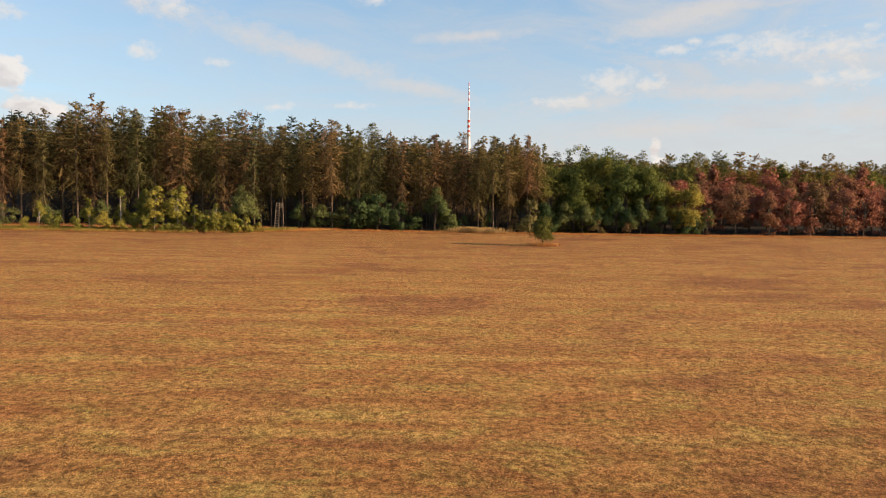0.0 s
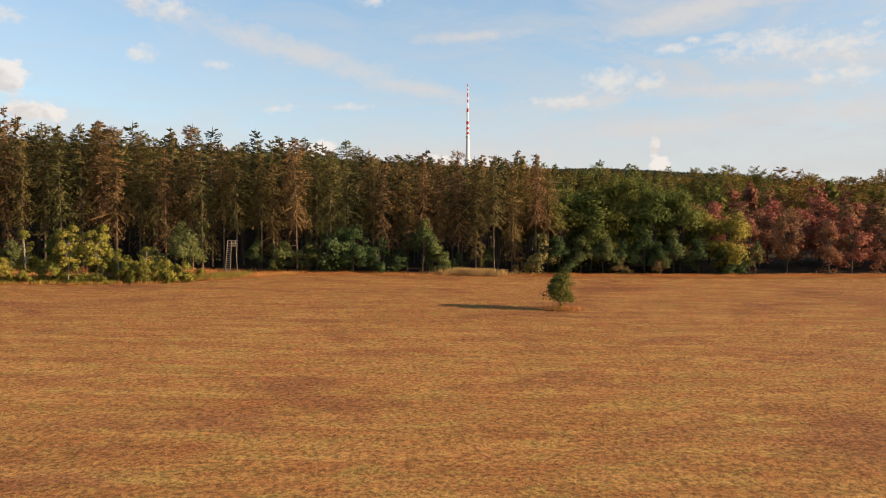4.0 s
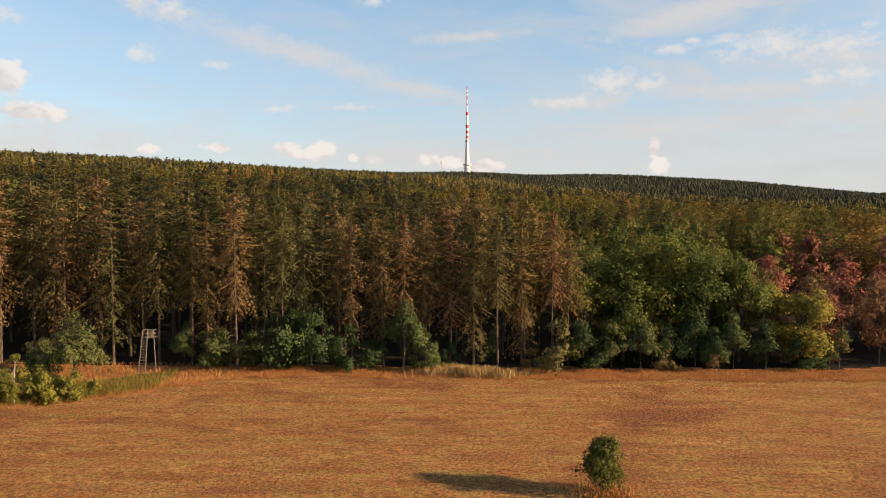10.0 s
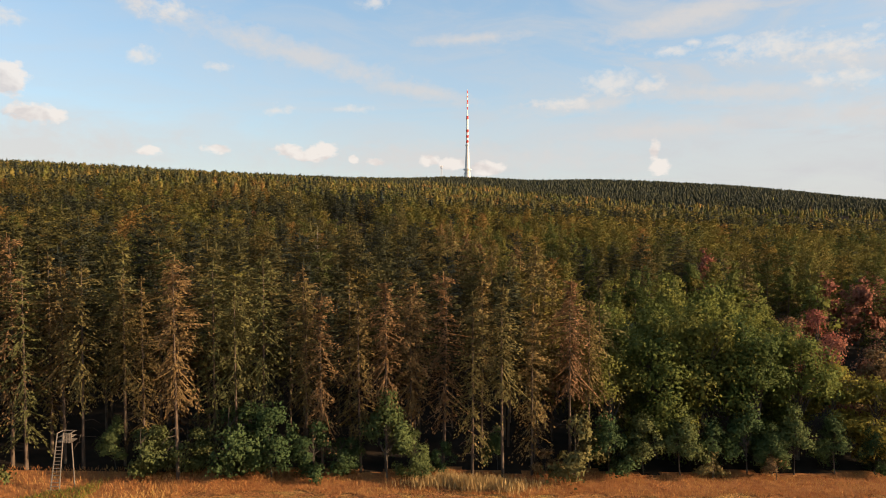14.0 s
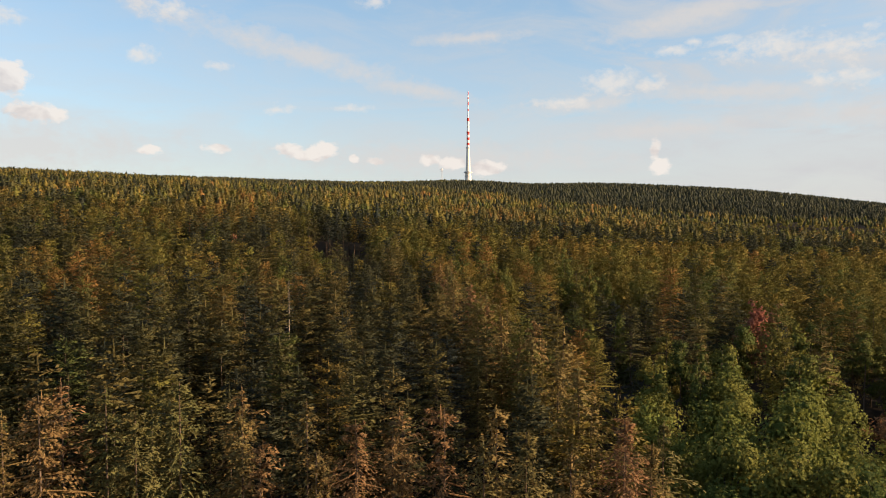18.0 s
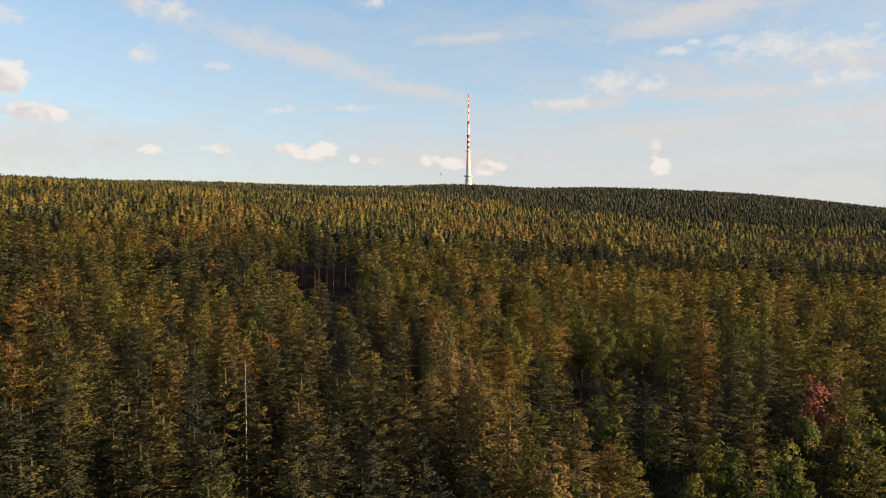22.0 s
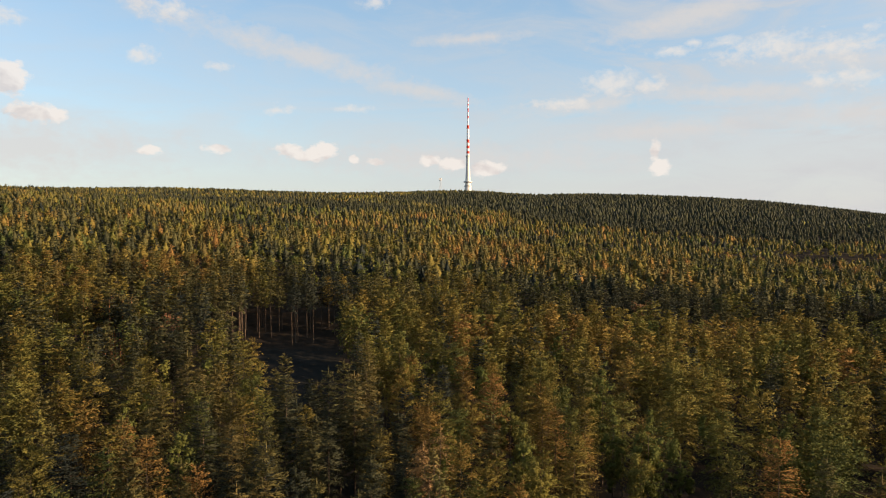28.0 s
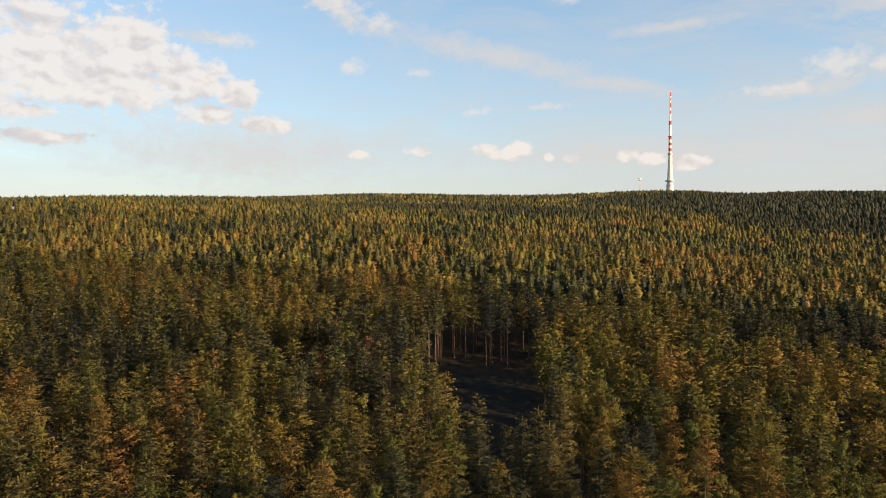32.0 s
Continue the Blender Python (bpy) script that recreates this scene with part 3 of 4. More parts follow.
def place(template, xyz, scale, turn, tone):
    """Many copies of a template joined: corners, faces, normals and tones."""
    V, F = template[:2]
    c, s = np.cos(turn)[:, None], np.sin(turn)[:, None]
    x = (V[:, 0] * c - V[:, 1] * s) * scale[:, None] + xyz[:, :1]
    y = (V[:, 0] * s + V[:, 1] * c) * scale[:, None] + xyz[:, 1:2]
    z = V[:, 2] * scale[:, None] + xyz[:, 2:]
    big = np.stack([x, y, z], -1).reshape(-1, 3)
    faces = (F[None] + (np.arange(len(xyz)) * len(V))[:, None, None]).reshape(-1, F.shape[1])
    if len(template) < 3:
        return big, faces, None, np.repeat(tone, len(V))
    N = template[2]
    out = np.stack([N[:, 0] * c - N[:, 1] * s, N[:, 0] * s + N[:, 1] * c, np.broadcast_to(N[:, 2], (len(xyz), len(V)))], -1).reshape(-1, 3)
    return big, faces, out, np.repeat(tone, len(V))


rng = np.random.default_rng(7)


def thing_tree(name, kind, crown, trunk, bark, label, group, category="tree"):
    """One tree as a thing with its trunk and its crown; copies share the meshes."""
    e = new(name)
    tagged(e, label, category, group)
    a = new("trunk", mesh_of(name + "_trunk", *trunk, bark, smooth=True))
    b = new("crown", mesh_of(name + "_crown", *crown[:2], LEAF[kind], smooth=True, normals=crown[2]))
    a.parent = b.parent = e
    return e


def stand(templates, spots, scales):
    """Places trees at the spots, taking the templates in turn; the first of each is the template itself."""
    used = set()
    for i, (p, s) in enumerate(zip(spots, scales)):
        k = int(rng.integers(len(templates)))
        m = Matrix.LocRotScale(p, Euler((0, 0, rng.uniform(0, 6.28))), None)
        ob = templates[k]
        if k in used:
            ob = copy_thing(templates[k], m)
        else:
            ob.matrix_basis = m
            used.add(k)
        ob.scale = (s, s, s * rng.uniform(0.95, 1.06))
    for k, o in enumerate(templates):
        if k not in used:
            for c in list(o.children_recursive):
                bpy.data.objects.remove(c)
            bpy.data.objects.remove(o)


def on_ground(x, y):
    return np.stack([x, y, ground_z(x, y)], -1)


def tall(x, y):
    """The wood's front is taller towards the west."""
    return 1 + 0.22 * np.clip((8 - np.asarray(x)) / 70, 0, 1.15) * np.clip((262 - np.asarray(y)) / 45, 0, 1)


# ---- the wood's front: larches ----
larches = []
for k in range(8):
    H = 24.5
    crown = conifer(rng, H, 2.35 + 0.15 * (k % 4), 4.0 + k % 4 * 2.2, 28 - k // 4 * 8, 5, 8.0, 0.72, 0.45, 0.5, 0.8, 0.035, 0, 28 if k < 4 else 16, 0.33 if k < 4 else 0.5, 0.34, None, 0, 0.34)
    dead = [tube([(0, 0, z), (math.cos(a) * r1 * 0.6, math.sin(a) * r1 * 0.6, z + 0.05), (math.cos(a) * r1, math.sin(a) * r1, z - 0.5)], [0.035, 0.025, 0.008], 4)
            for z, a, r1 in zip(rng.uniform(3, 15, 16), rng.uniform(0, 6.28, 16), rng.uniform(0.9, 2.4, 16))]
    larches.append(thing_tree("larch", "edge", crown, joined(stem(rng, H, 0.21), *dead), BARK, "tall brownish larch with drooping sparse boughs at the wood's edge", "larches along the wood's edge"))
fx = np.arange(-150, 27, 3.7)
fx = fx + rng.uniform(-1.1, 1.1, len(fx))
fy = np.where(fx < -30, 171.5, edge_y(fx) + 5.5) + rng.uniform(-0.6, 2.6, len(fx))
fx2 = np.arange(-150, 27, 8.0)
fx2 = fx2 + rng.uniform(-1.3, 1.3, len(fx2))
fy2 = np.where(fx2 < -30, 176.5, edge_y(fx2) + 10.5) + rng.uniform(-1.5, 1.5, len(fx2))
row_t = np.linspace(0, 1, 30)
lx = np.concatenate([fx, fx2, 22.5 - 17.5 * row_t + rng.uniform(-1.8, 1.8, 30)])
ly = np.concatenate([fy, fy2, 180 + 106 * row_t])
ls = rng.uniform(0.86, 1.06, len(lx)) * tall(lx, ly) * 0.98
front = np.arange(len(lx)) < len(fx)
stand(larches[:4], on_ground(lx[front], ly[front]), ls[front])
stand(larches[4:], on_ground(lx[~front], ly[~front]), ls[~front])

# ---- broad trees and shrubs at the edge ----
def broad(name, kind, n, H, W, base, lobes, leaves, size, r, bark, label, group, category="tree", full=False, cone=0.3):
    res = []
    for _ in range(n):
        V, F, N, C = leafy(rng, H, W, base, lobes, leaves, size, 0.95, full, 0.3, cone)
        res.append(thing_tree(name, kind, (V, F, N), limbs(rng, H, max(base, 0.8), C[::2], r), bark, label, group, category))
    return res


def put(templates, rows):
    a = np.array(rows, float)
    stand(templates, on_ground(a[:, 0], a[:, 1]), a[:, 2])


put(broad("oak_tree", "oak", 5, 19, 12.5, -0.8, 90, 100, 0.38, 0.36, BARK_OAK, "broad dark green oak with dense rounded crown at field edge", "broad trees at the field edge"),
    [(27, 176.5, 0.88), (33.5, 177.5, 0.98), (40, 178, 1.08), (46.5, 177, 1.06), (52.5, 177.5, 0.92), (36, 187, 1.02), (44, 188, 1.1), (53, 188, 1.0),
     (31, 197, 0.95), (40, 199, 1.02), (49, 199, 1.0), (57, 207, 0.95), (45, 211, 0.95), (35, 209, 0.9)])
put(broad("hornbeam", "hornbeam", 2, 14.5, 10.5, -0.4, 56, 100, 0.38, 0.22, BARK_OAK, "yellow-green hornbeam with a loose spreading crown at field edge", "broad trees at the field edge"),
    [(61.5, 175, 1.05), (57.5, 178, 0.95)])
put(broad("red_oak", "red", 4, 15.5, 10, -0.5, 50, 60, 0.40, 0.22, BARK_OAK, "reddish brown autumn oak with a loose rounded crown", "red autumn trees"),
    [(x + rng.uniform(-1.5, 1.5), edge_y(x) + dy + rng.uniform(-1.5, 1.5), s * rng.uniform(0.85, 1.08)) for dy, s, x0 in ((9, 0.85, 68.0), (17, 1.0, 66.0), (26, 1.08, 71.0)) for x in np.arange(x0, 165, 7.2)] + [(63.5, 190, 0.95), (66, 205, 1.0), (58, 215, 0.9), (74, 212, 1.0)])
put(broad("beech_shrub", "beech", 5, 9.5, 7.4, -1.0, 56, 84, 0.29, 0.12, BARK_OAK, "dense green young beech spreading low before the wood", "young beeches before the wood", "shrub", False, 0.8),
    [(-46.3, 159, 1.06), (-51, 161, 0.75), (-31.5, 169.5, 0.96), (-20.8, 170, 1.36), (-16, 170.2, 1.05), (-10.8, 170, 0.90), (-7.5, 171, 0.75), (-1.8, 169.6, 1.15), (1.6, 170.5, 0.7), (-26.5, 171, 0.85), (-36, 172, 0.7), (5, 172, 0.5), (12, 173, 0.55),
     (-72, 166, 0.8), (-82, 165, 0.75), (-93, 164, 0.85), (-104, 163, 0.9), (-64, 165, 0.7), (-56, 166, 0.75), (26, 172.3, 0.95), (35, 172.3, 0.9), (39.5, 172.5, 0.8), (43.5, 172.3, 0.9), (49.5, 172.5, 0.92), (-115, 162, 0.9), (67, 174, 0.7), (55, 173, 0.85), (30.5, 172.6, 0.85), (60, 173, 0.7), (46.5, 172, 0.7), (64, 174, 0.75)])
put(broad("autumn_shrub", "edge", 2, 6.6, 6.6, -0.8, 30, 60, 0.36, 0.10, BARK_OAK, "rusty yellow autumn shrub at the field edge", "autumn shrubs", "shrub"),
    [(21.6, 170.2, 1.3), (38.5, 170.8, 0.62), (46.5, 170.9, 0.6), (18, 171.5, 0.6), (-57, 152.8, 0.62)])
put(broad("young_birch", "sapling", 4, 12, 5.6, 0.6, 46, 64, 0.34, 0.09, BARK_BIRCH, "slender young birch with pale trunk and yellow-green leaves", "young birches in the rough grass", "tree", False, 0.6),
    [(-63, 150.5, 1.0), (-58.4, 151.5, 1.06), (-66, 153.5, 0.8), (-70, 150, 0.85), (-54.3, 150.8, 0.52), (-49.7, 151.0, 0.58), (-78, 152, 0.6), (-88, 150, 0.55)])
put(broad("sapling_bush", "sapling", 4, 4.6, 4.4, -0.6, 30, 58, 0.26, 0.05, BARK_OAK, "low bushy sapling with olive leaves in rough grass", "sapling bushes in the rough grass", "shrub", False, 0.6),
    [(-46.6, 151.6, 1.05), (-43.8, 153.0, 0.85), (-52, 150.2, 1.0), (-56.5, 149.6, 0.9), (-60.5, 149.3, 0.85), (-48.2, 152.6, 1.1), (-65, 149.4, 1.0), (-69.5, 148.6, 0.7), (-74, 149.5, 1.0), (-79, 148.7, 0.8), (-84, 149, 0.95), (-90, 148.4, 0.75),
     (-97, 147.6, 0.85), (-104, 147, 0.8), (-110, 146.5, 0.9), (-51, 153, 1.1), (-55, 153, 1.15), (-61, 153.5, 1.1), (-41.8, 154.8, 0.6), (-67.5, 151.5, 1.1), (-45, 154.6, 0.9)])
put(broad("field_tree", "birch", 1, 5.3, 4.3, 0.7, 170, 34, 0.22, 0.075, BARK_OAK, "small lone green tree standing in the mown field", "", "tree", True), [(18.4, 126.6, 1.0)])

# ---- the wood behind ----
def wood(y0, y1, step, seed):
    """Spots of a wood between two lines."""
    r = np.random.default_rng(seed)
    X, Y = [], []
    for y in np.arange(y0, y1, step):
        left = -(max(1.2 * (y - 180), 0.66 * (y - 50)) + 28) if y > 215 else -(0.66 * y + 20)
        x = np.arange(left, 0.66 * (y - 30) + 22, step)
        X.append(x + r.uniform(-0.62, 0.62, len(x)) * step + (step / 2 if int(y / step) % 2 else 0))
        Y.append(y + r.uniform(-0.62, 0.62, len(x)) * step)
    x, y = np.concatenate(X), np.concatenate(Y)
    keep = (x > -950) & (y > np.where(x < -30, 178, edge_y(x) + 14)) & ~in_clearing(x, y) & ~((x > 24) & (y < 212)) & ~((x > 62) & (y < 214))
    return x[keep], y[keep], r


def within(x, y, x0, y0, a, b):
    return ((x - x0) / a) ** 2 + ((y - y0) / b) ** 2 < 1


def kinds_at(x, y, r):
    """Species by stand: 0 spruce, 1 larch, 2 birch, 3 oak, 4 red; and each tree's tint, painted shade and haze
    included.
    """
    n = np.array([noise.noise(Vector((a * 0.012, b * 0.012, 3.1))) for a, b in zip(x, y)])
    n2 = np.array([noise.noise(Vector((a * 0.035, b * 0.035, 9.1))) for a, b in zip(x, y)])
    u = r.random(len(x))
    v = r.random(len(x))
    k = np.where(n + 0.45 * n2 + r.normal(0, 0.2, len(x)) > 0.16, 1, 0)
    k = np.where(v < 0.07, 2, k)
    tone = 0.42 + 0.5 * n2 + r.normal(0, 0.17, len(x))
    east = ((x > 17 - (y - 180) * 0.13) | (x > -21) & (y > 332)) & (y < 425) & (x < 260)
    k = np.where(east & (u < 0.9), np.where(v < 0.86, 1, 2), k)
    tone = np.where(east, np.where(k == 0, 0.3, 0.50 + 0.55 * n2 + 0.25 * n) + r.normal(0, 0.13, len(x)), tone)
    west = ~east & (y < 330)
    k = np.where(west & (u < 0.90), 0, np.where(west, 1, k))
    tone = np.where(west, np.where(k == 1, 0.15, 0.52 + 0.6 * n2) + r.normal(0, 0.15, len(x)), tone)
    slope = west & (x < -30) & (y > 235)
    k = np.where(slope & (u < 0.42), np.where(v < 0.75, 1, 2), k)
    tone = np.where(slope, 0.63 + 0.5 * n2 + r.normal(0, 0.2, len(x)), tone)
    low_oaks = (x > 30) & (y < 240) & (u < 0.75)
    k = np.where(low_oaks, np.where(v < 0.6, 3, 2), k)
    tone = np.where(low_oaks, 0.55 + 0.45 * v, tone)
    mixed = (y > 415) & (y < 900) & (x < 420)
    k = np.where(mixed & (u < 0.52), np.where(v < 0.85, 1, 2), np.where(mixed, 0, k))
    tone = np.where(mixed, 0.47 + 0.7 * n + 0.35 * n2 + r.normal(0, 0.16, len(x)), tone)
    # darker spruces round the gap, its shade put into their tint
    gap_shade = (((x - 46) / 36) ** 2 + ((y - 262) / 24) ** 2 < 1) & (y < 284) & (u < 0.7)
    k = np.where(gap_shade, 0, k)
    tone = np.where(gap_shade, 0.08 + 0.2 * v, tone)
    # shade behind the lane, painted as dark spruce tints
    lane_shade = (y > 432) & (y < 470 + 40 * n2) & (x > 40)
    k = np.where(lane_shade & (u < 0.9), 0, k)
    tone = np.where(lane_shade, 0.1 + 0.35 * v, tone)
    # far dark spruce stands; their bluish tint carries the haze of distance
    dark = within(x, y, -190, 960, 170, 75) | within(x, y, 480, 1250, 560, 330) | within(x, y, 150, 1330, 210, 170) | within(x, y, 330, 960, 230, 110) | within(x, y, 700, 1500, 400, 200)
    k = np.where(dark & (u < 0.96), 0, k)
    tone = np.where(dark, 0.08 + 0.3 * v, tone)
    bright = within(x, y, 252, 741, 22, 12) | ((x > 280) & (x < 540) & (np.abs(y - 776 - 0.1 * (x - 290)) < 11))
    k = np.where(bright, 2, k)
    tone = np.where(bright, 0.75 + 0.25 * v, tone)
    red = within(x, y, -75, 383, 6.5, 6) | (within(x, y, -75, 1560, 60, 35) & (u < 0.4)) | within(x, y, 70, 256, 6, 5) | (within(x, y, 78, 450, 15, 10) & (u < 0.5)) | (within(x, y, 105, 220, 40, 14) & (u < 0.6))
    k = np.where(red, 4, k)
    # back wall of the plot: its shade painted as near-black spruces
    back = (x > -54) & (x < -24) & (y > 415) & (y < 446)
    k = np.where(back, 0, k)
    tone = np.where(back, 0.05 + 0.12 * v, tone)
    rim = ((x > -70) & (x < -52) & (y > 384) & (y < 432) | (x > -60) & (x < -26) & (y > 414) & (y < 430)) & (k != 4)
    k = np.where(rim, 5, k)
    return k, np.clip(tone, 0, 1)


SHAPES = {lod: {kind: [] for kind in range(6)} for lod in ("single", "near", "mid", "back", "far", "last")}
# level of detail: whorls, arms, spine and side plumes, sprays and their length; leaf clumps, leaves, leaf size; crown base; core and its share
for lod, whorls, arms, stout, pairs, sprays, long, lobes, leaves, size, low, core, share, rings in (
        ("single", 15, 7, 0.06, 1, 24, 0.35, 60, 40, 0.38, 6.5, None, 0, LONG), ("near", 12, 7, 0.07, 1, 12, 0.54, 34, 18, 0.56, 8, None, 0, SHORT),
        ("mid", 9, 7, 0.1, 0, 7, 0.85, 15, 9, 0.9, 11, None, 0, SHORT), ("back", 5, 6, 0.2, 0, 2, 1.3, 8, 7, 1.3, 15, (4, 6), 0.6, SHORT),
        ("far", 3, 5, 0.25, 0, 1, 1.5, 5, 4, 1.6, 16, (3, 6), 0.75, SHORT), ("last", 1, 4, 0.35, 0, 0, 1.5, 3, 3, 2.0, 11, (2, 6), 0.85, SHORT)):
    distant = lod in ("back", "far", "last")
    for i in range(6):
        fat = 0.10 * i
        SHAPES[lod][0].append(conifer(rng, 23.8, 2.8 + fat, low, whorls, arms, 5.5 if distant else 8.5, 0.85, 0.42, 0.20, 0.25, stout, pairs, sprays, long, 0.06, core, share, 0.12, rings))
        SHAPES[lod][1].append(conifer(rng, 22.6, 3.0 + fat, low, whorls, arms, 4.6 if distant else 7.0, 0.72, 0.60, 0.26, 0.40, stout * 0.6, 0, sprays + sprays // 3, long, 0.08, core, share, 0.14, rings))
        SHAPES[lod][5].append(conifer(rng, 24.0, 2.4, max(14.5, low), max(whorls * 2 // 3, 1), arms, 8.0, 0.75, 0.32, 0.24, 0.2, stout, pairs, sprays, long, 0.12, None, 0, 0.15, rings))
    for i in range(4):
        SHAPES[lod][2].append(leafy(rng, 21.5, 6.0, low, lobes, leaves, size * 0.85)[:3])
        SHAPES[lod][3].append(leafy(rng, 19, 8.5, low - 3, lobes * 3 // 2, leaves, size * 0.85)[:3])
for lod in SHAPES:
    SHAPES[lod][4] = SHAPES[lod][3]
KIND = ["spruce", "larch", "birch", "oak", "red", "spruce"]
WOODS = {0: "dark green and olive spruce wood covering the slope", 1: "yellowish brown larch stand in the wood", 2: "yellow-green birch trees scattered through the wood",
         3: "rounded green oak trees within the wood", 4: "reddish autumn trees within the wood", 5: "tall bare-stemmed spruces round the felled plot"}
singles = {0: [], 1: [], 2: []}
for lod, y0, y1, step, seed in (("near", 180, 345, 6.1, 1), ("mid", 345, 480, 6.1, 2), ("back", 480, 690, 6.3, 3), ("far", 690, 1020, 6.6, 4), ("last", 1020, 1900, 7.4, 5)):
    x, y, r = wood(y0, y1, step, seed)
    k, tone = kinds_at(x, y, r)
    # small gaps between the crowns
    keep = r.random(len(x)) > np.where(y < 430, 0.12, 0.06)
    x, y, k, tone = x[keep], y[keep], k[keep], tone[keep]
    P = on_ground(x, y)
    size = np.clip(r.normal(0.97, 0.065, len(x)), 0.78, 1.12) * tall(x, y) * np.where(y > 620, 0.86, 1.0)
    which = r.integers(0, 60, len(x))
    alone = np.zeros(len(x), bool)
    if lod == "near":
        # the trees that the drone comes nearest to stand as single things
        near = np.abs(x - 4) + np.abs(y - 240) * 0.9
        for kind in (0, 1, 2):
            own = np.where((k == kind) & (y > 190))[0]
            own = own[np.argsort(near[own])][:(210, 130, 45)[kind]]
            alone[own] = True
            singles[kind] = [(P[i], size[i]) for i in own]
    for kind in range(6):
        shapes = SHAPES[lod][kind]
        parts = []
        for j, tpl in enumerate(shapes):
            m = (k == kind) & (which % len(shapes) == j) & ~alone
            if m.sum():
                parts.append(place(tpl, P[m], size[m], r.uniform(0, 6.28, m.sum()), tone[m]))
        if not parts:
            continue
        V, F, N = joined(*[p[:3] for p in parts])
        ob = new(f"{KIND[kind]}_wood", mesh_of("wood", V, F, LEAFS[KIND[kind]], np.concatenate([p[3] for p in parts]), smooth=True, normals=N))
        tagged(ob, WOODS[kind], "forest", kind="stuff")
    if lod in ("near", "mid"):
        m = ~alone & ((y < 200) | (np.abs(x + 40) < 45) & (y > 330) & (y < 440) | (y > 400) & (y < 450))
        v, f, _, _ = place(stem(rng, 18, 0.19, 0.1, 5), P[m], size[m], r.uniform(0, 6.28, m.sum()), tone[m])
        ob = new("tree_trunks", mesh_of("tree_trunks", v, f, BARK, smooth=True))
        tagged(ob, "slender grey-brown trunks of the wood", "trunks", kind="stuff")

for kind, word, label in ((0, "spruce", "slender olive-green spruce in the dense wood"), (1, "larch", "yellowing larch with soft drooping boughs in the wood"), (2, "birch", "slim yellow-green birch among the conifers")):
    tp = [thing_tree(word, KIND[kind], tpl, stem(rng, 19, 0.18), BARK, label, word + " trees of the wood") for tpl in SHAPES["single"][kind]]
    stand(tp, [p for p, _ in singles[kind]], [s for _, s in singles[kind]])

# ---- dead spruce and pines ----
SNAG = bark_material("bleached_wood", (0.14, 0.12, 0.10), (0.30, 0.26, 0.21))
snag = tagged(new("dead_spruce"), "bare bleached dead spruce standing above the crowns", "tree")
stubs = [tube([(0, 0, z), (math.cos(a) * r1, math.sin(a) * r1, z - 0.15)], [0.03, 0.01], 4) for z, a, r1 in zip(np.linspace(17, 25.5, 22), rng.uniform(0, 6.28, 22), rng.uniform(0.4, 1.1, 22))]
o = new("trunk", mesh_of("dead_trunk", *joined(stem(rng, 26.5, 0.19), *stubs), SNAG, smooth=True))
o.parent = snag
snag.location = (-22.4, 237, float(ground_z(-22.4, 237)))
pines = [thing_tree("pine", "spruce", conifer(rng, 22, 2.4, 14.0, 9, 5, 6.0, 0.6, 0.3, 0.25, 0.2, 0.08, 0, 10, 0.6), stem(rng, 21, 0.2), BARK_PINE, "pine with a bare reddish trunk and high crown", "pines by the gap") for _ in range(3)]
px = rng.uniform(-105, -86, 16)
stand(pines, on_ground(px, rng.uniform(383.5, 391, 16)), rng.uniform(0.92, 1.08, 16))

# ---- radio tower ----
def plain(name, colour, rough=0.5, metal=0.0, grime=0.12):
    m, t, p = material(name, rough)
    geo = t.nodes.new("ShaderNodeNewGeometry")
    n = noise_tex(t, mapped(t, geo.outputs["Position"], (1, 1, 0.2)), 0.6, 5, 0.6)
    lo = tuple(c * (1 - grime) for c in colour)
    links(t, (ramp(t, n, [(0.3, lo), (0.7, colour)]), p.inputs["Base Color"]))
    p.inputs["Metallic"].default_value = metal
    return m


WHITE = plain("white_paint", (0.80, 0.78, 0.74))
CONCRETE = plain("pale_concrete", (0.66, 0.64, 0.60), 0.85)
REDP = plain("red_paint", (0.55, 0.07, 0.06))
STEEL = plain("grey_steel", (0.32, 0.32, 0.33), 0.5, 0.4)


def turned(name, rings, mat, parent, label="", sides=24):
    """A body of revolution from (height, radius) rings, closed at both ends."""
    V, F = tube([(0, 0, z) for z, _ in rings], [r for _, r in rings], sides)
    ob = new(name, mesh_of(name, V, F, mat, smooth=False))
    ob.parent = parent
    if label:
        ob["label"] = label
    return ob


tower = tagged(new("radio_tower"), "tall white concrete radio tower with a red-banded mast", "tower")
tower.location = (60, 1640, float(ground_z(60, 1640)))
TZ = 24.0
turned("shaft", [(-1, 9.5), (TZ - 8, 7.6), (TZ + 10, 5.9), (TZ + 30, 4.7), (TZ + 66, 3.5)], CONCRETE, tower, "tapering pale concrete shaft")
for z, r in ((TZ + 4, 8.0), (TZ + 13, 9.4), (TZ + 67, 4.6)):
    turned("platform", [(z - 1.4, r * 0.7), (z - 0.5, r), (z + 0.7, r), (z + 0.71, r * 0.6)], CONCRETE, tower)
    turned("railing", [(z + 0.7, r * 0.98), (z + 1.9, r * 0.98)], STEEL, tower)
stack = [(68, 3.1, 0), (73, 3.1, 1), (78.5, 3.1, 0), (84, 3.1, 1), (90, 3.0, 0), (96, 3.0, 1), (102.5, 2.5, 0), (126, 2.5, 1), (132, 1.35, 0), (147, 1.35, 1), (153, 1.3, 0), (160, 1.25, 1), (168.5, 1.2, 0), (174, 1.2, 1), (177.5, 1.1, 0), (182.5, 1.0, 1), (189.5, 0.9, 0)]
